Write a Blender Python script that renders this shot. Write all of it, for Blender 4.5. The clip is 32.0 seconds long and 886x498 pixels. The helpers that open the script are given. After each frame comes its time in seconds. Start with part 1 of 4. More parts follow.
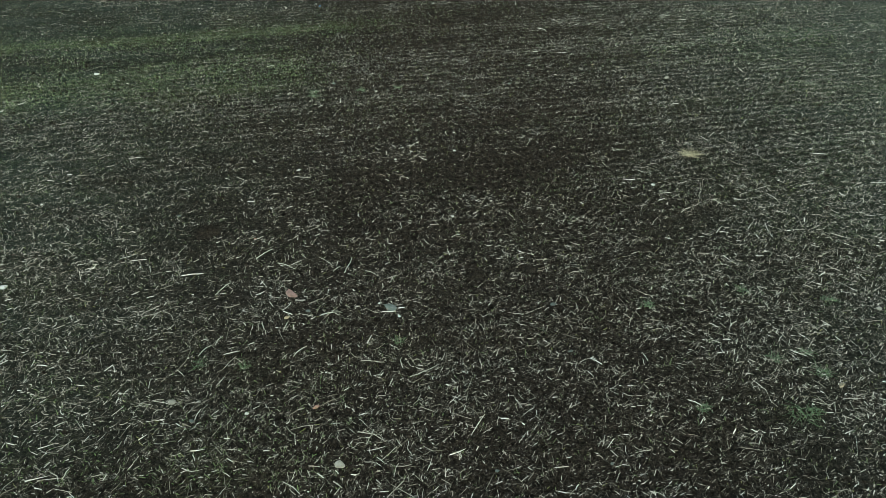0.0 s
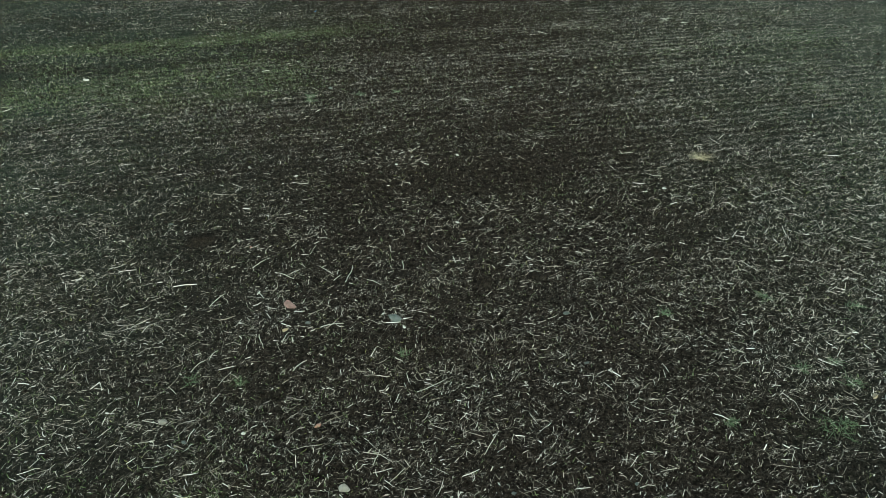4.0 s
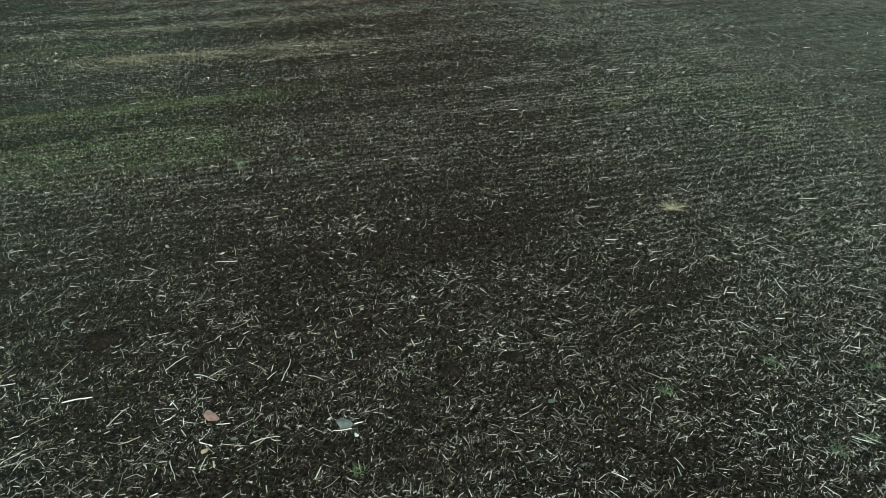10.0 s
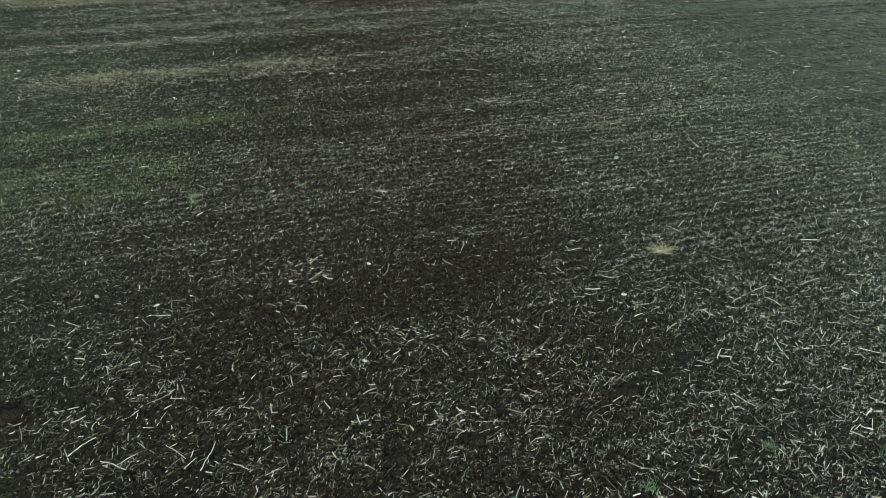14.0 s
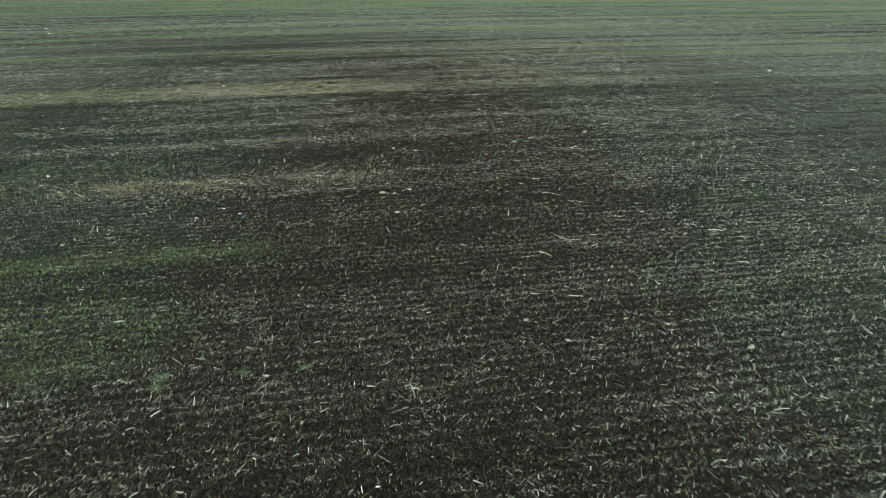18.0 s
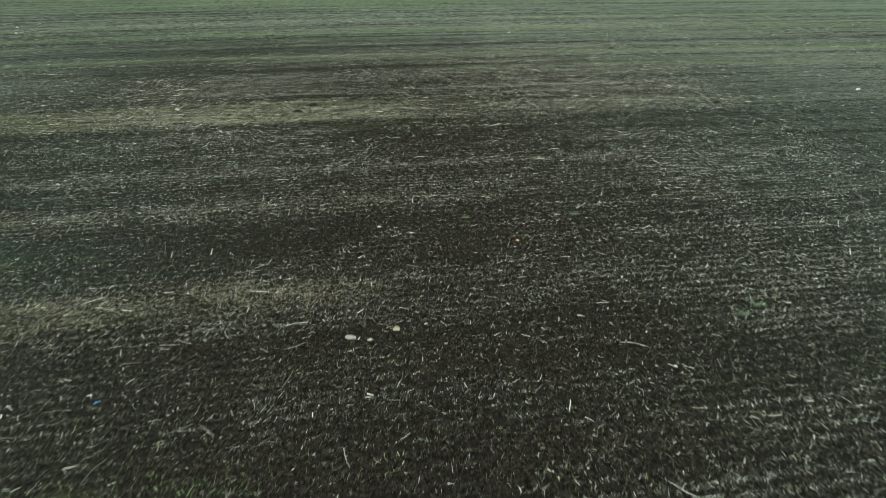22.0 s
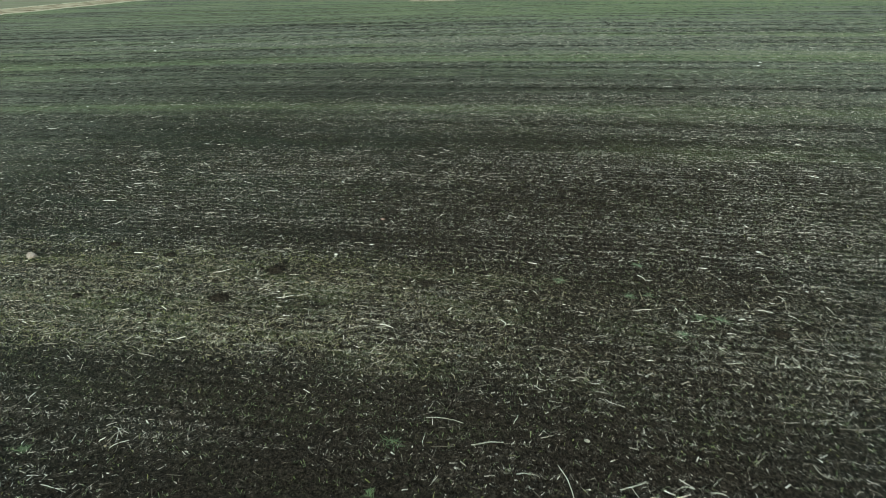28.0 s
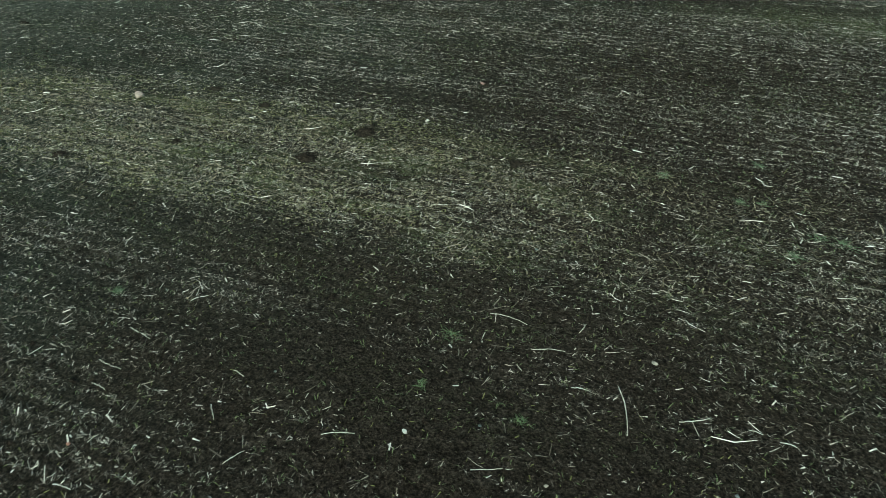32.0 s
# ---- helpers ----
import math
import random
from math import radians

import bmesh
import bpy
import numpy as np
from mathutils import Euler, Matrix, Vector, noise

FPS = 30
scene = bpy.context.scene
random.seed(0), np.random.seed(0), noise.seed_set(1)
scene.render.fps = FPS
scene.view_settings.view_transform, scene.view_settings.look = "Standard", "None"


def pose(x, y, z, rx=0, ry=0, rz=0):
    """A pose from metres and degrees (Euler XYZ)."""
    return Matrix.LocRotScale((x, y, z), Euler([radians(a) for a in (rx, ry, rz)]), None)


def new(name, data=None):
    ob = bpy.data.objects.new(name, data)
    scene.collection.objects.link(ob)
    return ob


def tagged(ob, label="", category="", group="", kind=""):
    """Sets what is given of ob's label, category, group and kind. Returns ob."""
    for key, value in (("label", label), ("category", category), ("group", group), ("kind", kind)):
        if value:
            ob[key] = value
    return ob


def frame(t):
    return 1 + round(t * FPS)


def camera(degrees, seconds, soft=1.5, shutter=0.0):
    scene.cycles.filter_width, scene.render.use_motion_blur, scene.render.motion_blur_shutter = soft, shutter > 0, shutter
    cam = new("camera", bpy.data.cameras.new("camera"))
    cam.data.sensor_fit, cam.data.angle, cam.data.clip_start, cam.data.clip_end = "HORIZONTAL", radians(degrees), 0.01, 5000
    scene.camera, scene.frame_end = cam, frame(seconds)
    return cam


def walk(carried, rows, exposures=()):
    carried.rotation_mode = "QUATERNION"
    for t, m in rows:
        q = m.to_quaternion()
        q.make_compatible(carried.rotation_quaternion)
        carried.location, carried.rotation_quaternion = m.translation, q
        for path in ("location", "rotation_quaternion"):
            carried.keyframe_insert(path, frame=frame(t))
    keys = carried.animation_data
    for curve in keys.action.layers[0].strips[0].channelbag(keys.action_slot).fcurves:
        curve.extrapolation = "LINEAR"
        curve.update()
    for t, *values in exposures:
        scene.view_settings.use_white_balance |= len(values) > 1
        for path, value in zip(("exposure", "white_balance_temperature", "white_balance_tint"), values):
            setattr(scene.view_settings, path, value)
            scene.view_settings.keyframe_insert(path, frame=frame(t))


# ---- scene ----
cam = camera(70.51, 32.0, soft=0.42, shutter=0.5)

# seconds, x, y, z, turn to the left, tilt down, lean (degrees)
PATH = (
    (0, 0.000, 0.000, 5.100, -0.00, 38.41, 0.43),
    (0.5, -0.017, 0.097, 5.025, -0.10, 38.42, 0.37),
    (1, -0.024, 0.206, 4.967, -0.19, 38.49, 0.32),
    (1.5, -0.037, 0.296, 4.935, -0.27, 38.33, 0.31),
    (2, -0.058, 0.359, 4.915, -0.33, 38.23, 0.30),
    (2.5, -0.082, 0.372, 4.895, -0.35, 38.27, 0.28),
    (4.5, -0.139, 0.248, 4.819, -0.97, 36.87, 0.42),
    (5, -0.124, 0.246, 4.794, -3.53, 36.12, 0.45),
    (5.5, -0.124, 0.263, 4.763, -4.64, 35.37, 0.45),
    (6, -0.112, 0.285, 4.729, -5.25, 34.72, 0.32),
    (6.5, -0.103, 0.297, 4.688, -5.60, 34.02, 0.20),
    (7, -0.125, 0.295, 4.626, -5.80, 33.37, 0.13),
    (7.5, -0.158, 0.317, 4.550, -5.94, 32.79, 0.07),
    (8, -0.184, 0.403, 4.470, -6.05, 32.69, -0.04),
    (8.5, -0.189, 0.594, 4.401, -6.13, 32.35, -0.11),
    (9, -0.171, 0.846, 4.345, -6.12, 32.06, -0.08),
    (9.5, -0.151, 1.097, 4.311, -5.98, 31.86, -0.12),
    (10, -0.134, 1.309, 4.291, -5.93, 31.86, -0.13),
    (10.5, -0.124, 1.477, 4.279, -6.01, 31.89, -0.10),
    (11, -0.114, 1.621, 4.274, -6.07, 31.82, -0.08),
    (11.5, -0.087, 1.748, 4.270, -6.15, 31.78, -0.02),
    (12, -0.046, 1.852, 4.267, -6.19, 31.79, -0.01),
    (12.5, 0.023, 1.933, 4.268, -6.20, 31.81, 0.03),
    (13, 0.128, 2.016, 4.271, -6.20, 31.80, 0.03),
    (13.5, 0.270, 2.096, 4.282, -6.22, 31.72, 0.06),
    (15.5, 0.745, 3.062, 4.257, -2.17, 27.39, -0.17),
    (16, 0.813, 3.455, 4.249, -0.23, 26.19, -0.23),
    (16.5, 0.875, 3.887, 4.236, 0.57, 24.75, -0.28),
    (17, 0.914, 4.321, 4.222, 1.04, 23.63, -0.27),
    (17.5, 0.923, 4.819, 4.207, 1.39, 23.67, -0.15),
    (18, 0.874, 5.386, 4.189, 1.54, 23.70, -0.19),
    (18.5, 0.782, 5.985, 4.178, 1.73, 23.86, -0.14),
    (19, 0.674, 6.592, 4.172, 1.92, 24.04, -0.10),
    (19.5, 0.624, 7.254, 4.163, 2.05, 24.05, 0.01),
    (20, 0.618, 7.920, 4.152, 2.15, 23.97, 0.01),
    (20.5, 0.642, 8.606, 4.145, 2.28, 24.04, -0.12),
    (21, 0.678, 9.373, 4.156, 2.31, 24.13, -0.16),
    (21.5, 0.716, 10.233, 4.180, 2.48, 24.09, -0.10),
    (22, 0.731, 11.193, 4.210, 2.51, 24.20, -0.06),
    (22.5, 0.712, 12.227, 4.240, 2.51, 24.40, -0.08),
    (23, 0.691, 13.353, 4.270, 2.53, 24.54, -0.07),
    (23.5, 0.685, 14.573, 4.302, 2.52, 24.66, -0.08),
    (24, 0.723, 15.926, 4.332, 2.60, 24.76, -0.11),
    (24.5, 0.783, 17.391, 4.358, 3.92, 24.72, -0.22),
    (25, 0.842, 18.918, 4.382, 5.89, 24.63, -0.36),
    (25.5, 0.884, 20.415, 4.396, 7.30, 24.56, -0.50),
    (27.5, 1.216, 24.404, 4.221, 18.79, 23.94, -1.15),
    (28, 1.266, 24.936, 4.204, 22.70, 23.81, -1.23),
    (28.5, 1.315, 25.365, 4.195, 24.97, 23.70, -1.26),
    (29, 1.361, 25.597, 4.195, 26.98, 23.53, -1.30),
    (29.5, 1.408, 25.590, 4.205, 31.10, 23.51, -1.38),
    (30, 1.456, 25.522, 4.236, 34.43, 24.25, -1.42),
    (30.5, 1.440, 25.488, 4.275, 36.54, 27.19, -1.44),
    (31, 1.379, 25.514, 4.310, 37.43, 31.82, -1.37),
    (31.5, 1.325, 25.547, 4.333, 37.32, 36.29, -1.29),
    (32, 1.295, 25.604, 4.362, 34.53, 37.41, -1.30),
)
walk(cam, [(t, pose(x, y, z, 90 - tilt, 0, turn) @ pose(0, 0, 0, 0, 0, lean)) for t, x, y, z, turn, tilt, lean in PATH],
     exposures=((0.0, 1.38, 5740, -25), (6.0, 1.32, 5740, -25), (13.0, 1.40, 5740, -25), (17.0, 1.50, 5780, -26), (23.0, 1.50, 5800, -25), (26.0, 1.45, 5800, -25), (29.0, 1.48, 5800, -24), (32.0, 1.44, 5660, -30)))

# ---- light: an overcast sky with a very wide, weak sun ----
world = bpy.data.worlds.new("overcast_sky")
scene.world = world
world.use_nodes = True
wn = world.node_tree.nodes
sky = wn.new("ShaderNodeTexSky")
sky.sky_type = "NISHITA"
sky.sun_disc = False
sky.sun_elevation = radians(38)
sky.sun_rotation = radians(150)
sky.dust_density = 4.0
world.node_tree.links.new(sky.outputs["Color"], wn["Background"].inputs["Color"])
wn["Background"].inputs["Strength"].default_value = 0.12

sun_data = bpy.data.lights.new("sun", "SUN")
sun_data.energy = 1.4
sun_data.angle = radians(18)
sun_data.color = (1.0, 0.95, 0.88)
sun = new("sun", sun_data)
sun.matrix_world = pose(0, 0, 30, 90 - 38, 0, -30)


# ---- noise on the plan, shared by the ground, its cover and the litter ----
def vnoise(x, y, seed):
    """Smooth value noise, 0 to 1, on numpy arrays."""
    xi, yi = np.floor(x).astype(np.int64), np.floor(y).astype(np.int64)
    fx, fy = x - xi, y - yi
    fx, fy = fx * fx * (3 - 2 * fx), fy * fy * (3 - 2 * fy)

    def corner(i, j):
        h = (i * 374761393 + j * 668265263 + seed * 974634223) & 0xFFFFFFFF
        h = ((h ^ (h >> 13)) * 1274126177) & 0xFFFFFFFF
        h = ((h ^ (h >> 16)) * 2246822519) & 0xFFFFFFFF
        return ((h ^ (h >> 15)) & 0xFFFFFF) / float(0xFFFFFF)

    a, b = corner(xi, yi), corner(xi + 1, yi)
    c, d = corner(xi, yi + 1), corner(xi + 1, yi + 1)
    return (a + (b - a) * fx) * (1 - fy) + (c + (d - c) * fx) * fy


def fbm(x, y, seed, octaves=3):
    total, amp, norm = 0, 1.0, 0
    for k in range(octaves):
        total = total + amp * vnoise(x * 2 ** k, y * 2 ** k, seed + k * 17)
        norm += amp
        amp *= 0.5
    return total / norm


def step(a, b, x):
    t = np.clip((x - a) / (b - a), 0, 1)
    return t * t * (3 - 2 * t)


def hump(x, mid, half):
    return np.exp(-((x - mid) / half) ** 2)


BAND = radians(14)          # direction of the sowing and tillage bands
# inner edge of the farm track, as a line of the plan
EDGE = ((-66, 15), (-76, 48), (-80, 59), (-85, 75), (-93, 92), (-101, 110), (-110, 130), (-135, 185))
ROW = 0.19                  # spacing of the drilled rows


def along(x, y):
    """Coordinates along and across the bands."""
    xc = np.clip(x, -27, 20)
    line = 0.22 * x - 0.002 * xc ** 2 - 0.006 * np.minimum(xc + 12, 0) ** 2 + 0.28 * np.minimum(x + 27, 0)
    return x * math.cos(BAND) + y * math.sin(BAND), (y - line) * math.cos(BAND) + 0.2


def relief(x, y):
    """The tilled surface: broad unevenness, ridges along the bands, clods and drill rows."""
    u, v = along(x, y)
    near = np.exp(-(np.maximum(np.hypot(x, y - 20) - 25, 0) / 40) ** 2)
    h = 0.055 * (fbm(x / 2.3, y / 2.3, 3) - 0.5) + 0.040 * (fbm(u / 1.6, v / 0.38, 9, 2) - 0.5)
    h = h + 0.034 * (fbm(x / 0.30, y / 0.22, 41, 2) - 0.5)
    h = h + 0.006 * np.sin(v * 2 * math.pi / ROW) + 0.010 * np.sin(v * 2 * math.pi / 1.7)
    return h * near


def moss_strip(u, v):
    """The wide mossy, straw-matted strip with the molehills."""
    return step(29.3, 30.8, v) * step(33.2, 32.1, v) * (0.35 + 0.65 * step(10, 4, u))


def green_cover(x, y):
    """How thickly young crop and weeds cover the soil, 0 to 1."""
    u, v = along(x, y)
    patch = fbm(u / 6.0, v / 0.55, 21)
    fine = fbm(x / 0.55, y / 0.4, 33)
    # the rise past y 20 also takes up some of the lens's green cast
    g = 0.12 + 0.12 * step(20, 28, y) + 0.24 * step(0.42, 0.75, patch)
    g = g + 0.85 * hump(v, 15.25, 0.26) * step(3.2, 0.2, u)
    g = g + 0.36 * step(11.2, 11.9, v) * step(14.0, 13.0, v) * step(-1.0, -3.5, x)
    g = g + 0.26 * hump(v, 18.8, 0.45) * step(-1.5, -3.0, x)
    g = g + 0.55 * hump(v, 20.6, 0.5) * step(1.0, -2.0, u)
    g = g + 0.35 * hump(v, 3.6, 1.1) * step(0.5, -2.5, x)
    g = g + 0.56 * moss_strip(u, v) * step(0.38, 0.62, fbm(u / 1.1, v / 0.22, 65)) * step(14.0, 4.0, u)
    g = g + 0.55 * hump(v, 40.0, 0.9) * step(-4.0, 1.0, x) + 0.70 * hump(v, 45.2, 0.9) + 1.2 * hump(v, 58.5, 1.3)
    g = g + 0.60 * hump(v, 65.6, 1.1) * step(-10, -18, x) + 0.45 * hump(v, 70.6, 1.3) * step(2, 10, x)
    # greener at both sides, in part standing in for the lens's green edges
    g = g + 0.20 * step(1.0, 9.0, x) * step(26, 12, y) + 0.22 * step(-2.5, -5.0, x) * step(20, 12, y)
    g = g + 1.5 * hump(x, -43, 10) * hump(y, 46, 4)
    border = x - np.interp(y, [p[1] for p in EDGE], [p[0] for p in EDGE])
    g = g + 0.9 * step(9, 3, border) * step(-20, -40, x) - 0.5 * hump(border, 13, 4) * step(-20, -40, x)
    band = fbm(u / 40.0, v / 1.9, 57, 2)
    g = g + step(34, 75, v) * (0.20 - 0.10 * step(-8, -20, x) + (1.5 - 0.7 * step(-8, -20, x)) * (band - 0.47))
    g = g + 0.40 * step(70, 110, v) + 0.35 * step(95, 150, v) * step(-30, 0, x)
    return np.clip(g * (0.45 + 1.1 * fine), 0, 1)


def soil_darkening(x, y):
    """How far the soil is darkened: most where the path begins, patchy further on."""
    return np.clip(step(11, 7, y) * (0.75 + 0.5 * fbm(x / 2.5, y / 1.6, 141)) + 0.25 * step(0.45, 0.7, fbm(x / 4, y / 1.2, 143)), 0, 1)


def lens_tint(x, y):
    """The lens's brighter green edges, painted into the soil both sides of the path."""
    side = 0.04 * step(23, 27, y) * step(60, 40, y)
    side = side + 0.34 * step(1.2, 5.5, x) * step(23, 27, y) * step(40, 33, y)
    side = side + step(1.2, 9.0, np.abs(x - 0.4)) * (0.40 + 0.60 * step(32, 20, y)) + 0.12 * step(-4.0, -9.0, x) * step(22, 28, y) * step(44, 36, y)
    return np.clip(side * (0.15 + 1.2 * fbm(x / 1.7, y / 0.5, 61)), 0, 1) * molehills_clear(x, y)


MOLEHILLS = (
    (-4.75, 31.01, 0.38),
    (-4.55, 32.10, 0.33),
    (-6.78, 30.35, 0.21),
    (-6.57, 31.97, 0.22),
    (2.63, 6.48, 0.26),
    (1.09, 6.04, 0.25),
    (0.41, 5.91, 0.24),
    (-3.16, 6.75, 0.40),
    (2.53, 32.68, 0.25),
    (2.89, 32.91, 0.26),
    (-6.51, 26.54, 0.24),
    (-14.57, 32.19, 0.30),
    (-2.18, 32.50, 0.26),
    (-7.85, 31.99, 0.27),
    (9.09, 33.04, 0.28),
    (-7.93, 29.19, 0.26),
    (23.21, 59.50, 0.31),
    (8.72, 48.97, 0.31),
)


def molehills_clear(x, y):
    """0 on the fresh heaps, 1 elsewhere."""
    clear = np.ones_like(x)
    for mx, my, width in MOLEHILLS:
        clear = clear * step(0.34, 0.66, np.hypot(x - mx, (y - my) * 1.15) / width)
    return clear


def straw_cover(x, y):
    """How thickly chopped straw lies on the soil, 0 to 1."""
    u, v = along(x, y)
    patch = fbm(u / 3.0, v / 1.0, 71)
    fine = fbm(x / 0.42, y / 0.30, 83)
    s = 0.36 + 0.20 * step(0.35, 0.70, patch)
    s = s + 0.20 * step(8.5, 6.0, y)
    s = s + 0.10 * hump(v, 18.95, 0.42) * step(4.0, 2.0, u) + 0.30 * hump(v, 11.2, 0.4) * step(1.5, -2.0, x)
    # denser straw at the sides, partly added for the lens's brighter edges
    s = s + 0.48 * step(0.5, 9.0, x) * step(30, 14, y) + 0.18 * step(-2.5, -5.0, x) * step(24, 14, y)
    s = s + (0.22 + 0.28 * step(-3.0, -5.5, x)) * moss_strip(u, v) - 0.27 * hump(y, 34.5, 3.0) * step(-7.5, -5.5, x) * step(4.0, 2.0, x) + 0.10 * hump(v, 34.5, 1.4)
    s = s + 0.14 * hump(v, 22.6, 0.5) * step(2.0, 0.0, x) + 0.14 * hump(v, 25.0, 0.4) - (0.04 + 0.24 * step(-4.0, -1.5, x)) * hump(v, 27.6, 1.8) - 0.10 * hump(v, 20.6, 0.8) - 0.11 * hump(v, 8.4, 1.5) * step(3.5, 1.0, x) - 0.15 * hump(v, 16.8, 0.9)
    s = s + (0.10 + 1.8 * (fbm(u / 30.0, v / 1.3, 91, 2) - 0.45)) * step(30, 44, v)
    s = s + 0.22 * step(6.8, 5.0, y) - 0.20 * step(11.9, 12.3, v) * step(15.6, 14.8, v) * step(-1.5, -3.5, x) + 0.16 * hump(v, 23.1, 0.4) * step(2.0, 4.0, x)
    s = s + 0.16 * step(3.0, 14.0, x) * step(18, 30, y) + 0.34 * step(-0.5, 3.0, x) * step(28, 32, y) + 0.5 * hump(x, 4.9, 1.2) * hump(y, 18.8, 0.9)
    s = s - 0.07 * hump(y, 7.4, 2.2) * step(4.5, 2.0, np.abs(x)) - 0.07 * step(16, 18, y) * step(31, 28, y) * step(4.5, 2.0, np.abs(x)) - 0.08 * step(19.5, 21, y) * step(28, 25, y)
    s = s + 0.25 * hump(v, 34.4, 0.6) + 0.20 * hump(v, 38.7, 0.5) * step(-4, -10, x) + 0.35 * hump(v, 61.8, 0.6) + 0.40 * hump(v, 76.3, 0.9)
    s = s - 0.35 * hump(v, 49.2, 1.2) - 0.14 * hump(v, 51.0, 6.0) - 0.25 * hump(v, 41.2, 0.8) * step(0, -4, x) - 0.30 * hump(v, 51.2, 1.0) * step(2, 8, x)
    s = s + 0.26 * step(-4.0, -9.0, x) * step(26, 29, y) * step(40, 35, y) - 0.30 * step(-12, -24, x) * step(40, 50, y)
    s = s + 0.32 * hump(y, 12.0, 2.4) * step(2.4, 4.2, x)
    tangle = fbm(x / 0.20, y / 0.13, 87, 2)
    passes = 0.58 + 0.84 * step(0.30, 0.70, fbm(u / 14.0, v / 0.42, 211, 2))
    s = s * (1 + (passes - 1) * step(7.5, 11.0, y))
    return np.clip(s * (0.66 + 0.68 * step(0.30, 0.72, fine)) * (0.76 + 0.48 * step(0.30, 0.70, tangle)), 0.02, 1)


def strewn(x, y):
    """Share of the litter that is built piece by piece: all along the path, none far out."""
    return step(22, 6, np.abs(x + 0.5 + 0.07 * y)) * step(62, 36, y) * step(-3.5, 2.0, y)


# ---- materials ----
def material(name):
    m = bpy.data.materials.new(name)
    m.use_nodes = True
    nt = m.node_tree
    return m, nt, nt.nodes["Principled BSDF"]


def node(nt, kind, **inputs):
    n = nt.nodes.new("ShaderNode" + kind)
    for key, value in inputs.items():
        n.inputs[key.replace("_", " ")].default_value = value
    return n


def ramp(nt, source, stops):
    r = nt.nodes.new("ShaderNodeValToRGB")
    el = r.color_ramp.elements
    while len(el) < len(stops):
        el.new(0.5)
    for e, (p, c) in zip(el, stops):
        e.position, e.color = p, (*c, 1)
    nt.links.new(source, r.inputs["Fac"])
    return r.outputs["Color"]


def mix(nt, fac, a, b):
    m = nt.nodes.new("ShaderNodeMix")
    m.data_type = "RGBA"
    for sock, value in ((m.inputs[0], fac), (m.inputs[6], a), (m.inputs[7], b)):
        if isinstance(value, (int, float)):
            sock.default_value = value
        elif isinstance(value, tuple):
            sock.default_value = (*value, 1)
        else:
            nt.links.new(value, sock)
    return m.outputs[2]


def calc(nt, op, a, b=0.0, c=0.0):
    m = nt.nodes.new("ShaderNodeMath")
    m.operation = op
    for sock, value in zip(m.inputs, (a, b, c)):
        if isinstance(value, (int, float)):
            sock.default_value = value
        else:
            nt.links.new(value, sock)
    return m.outputs[0]


def spots(nt, vector, scale, detail=3.0, rough=0.6):
    n = node(nt, "TexNoise", Scale=scale, Detail=detail, Roughness=rough)
    nt.links.new(vector, n.inputs["Vector"])
    return n.outputs["Fac"]


def bump(nt, bsdf, source, strength, distance):
    b = node(nt, "Bump", Strength=strength, Distance=distance)
    nt.links.new(source, b.inputs["Height"])
    nt.links.new(b.outputs["Normal"], bsdf.inputs["Normal"])


# soil tones; the dark one also holds the shade in pits between crumbs
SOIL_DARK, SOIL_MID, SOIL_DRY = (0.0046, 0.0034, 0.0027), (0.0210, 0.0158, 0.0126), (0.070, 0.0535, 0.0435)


def attribute(nt, name):
    a = nt.nodes.new("ShaderNodeAttribute")
    a.attribute_name = name
    return a.outputs["Fac"]


def clamped(nt, value, gain):
    c = nt.nodes.new("ShaderNodeClamp")
    nt.links.new(calc(nt, "MULTIPLY", value, gain), c.inputs["Value"])
    return c.outputs[0]


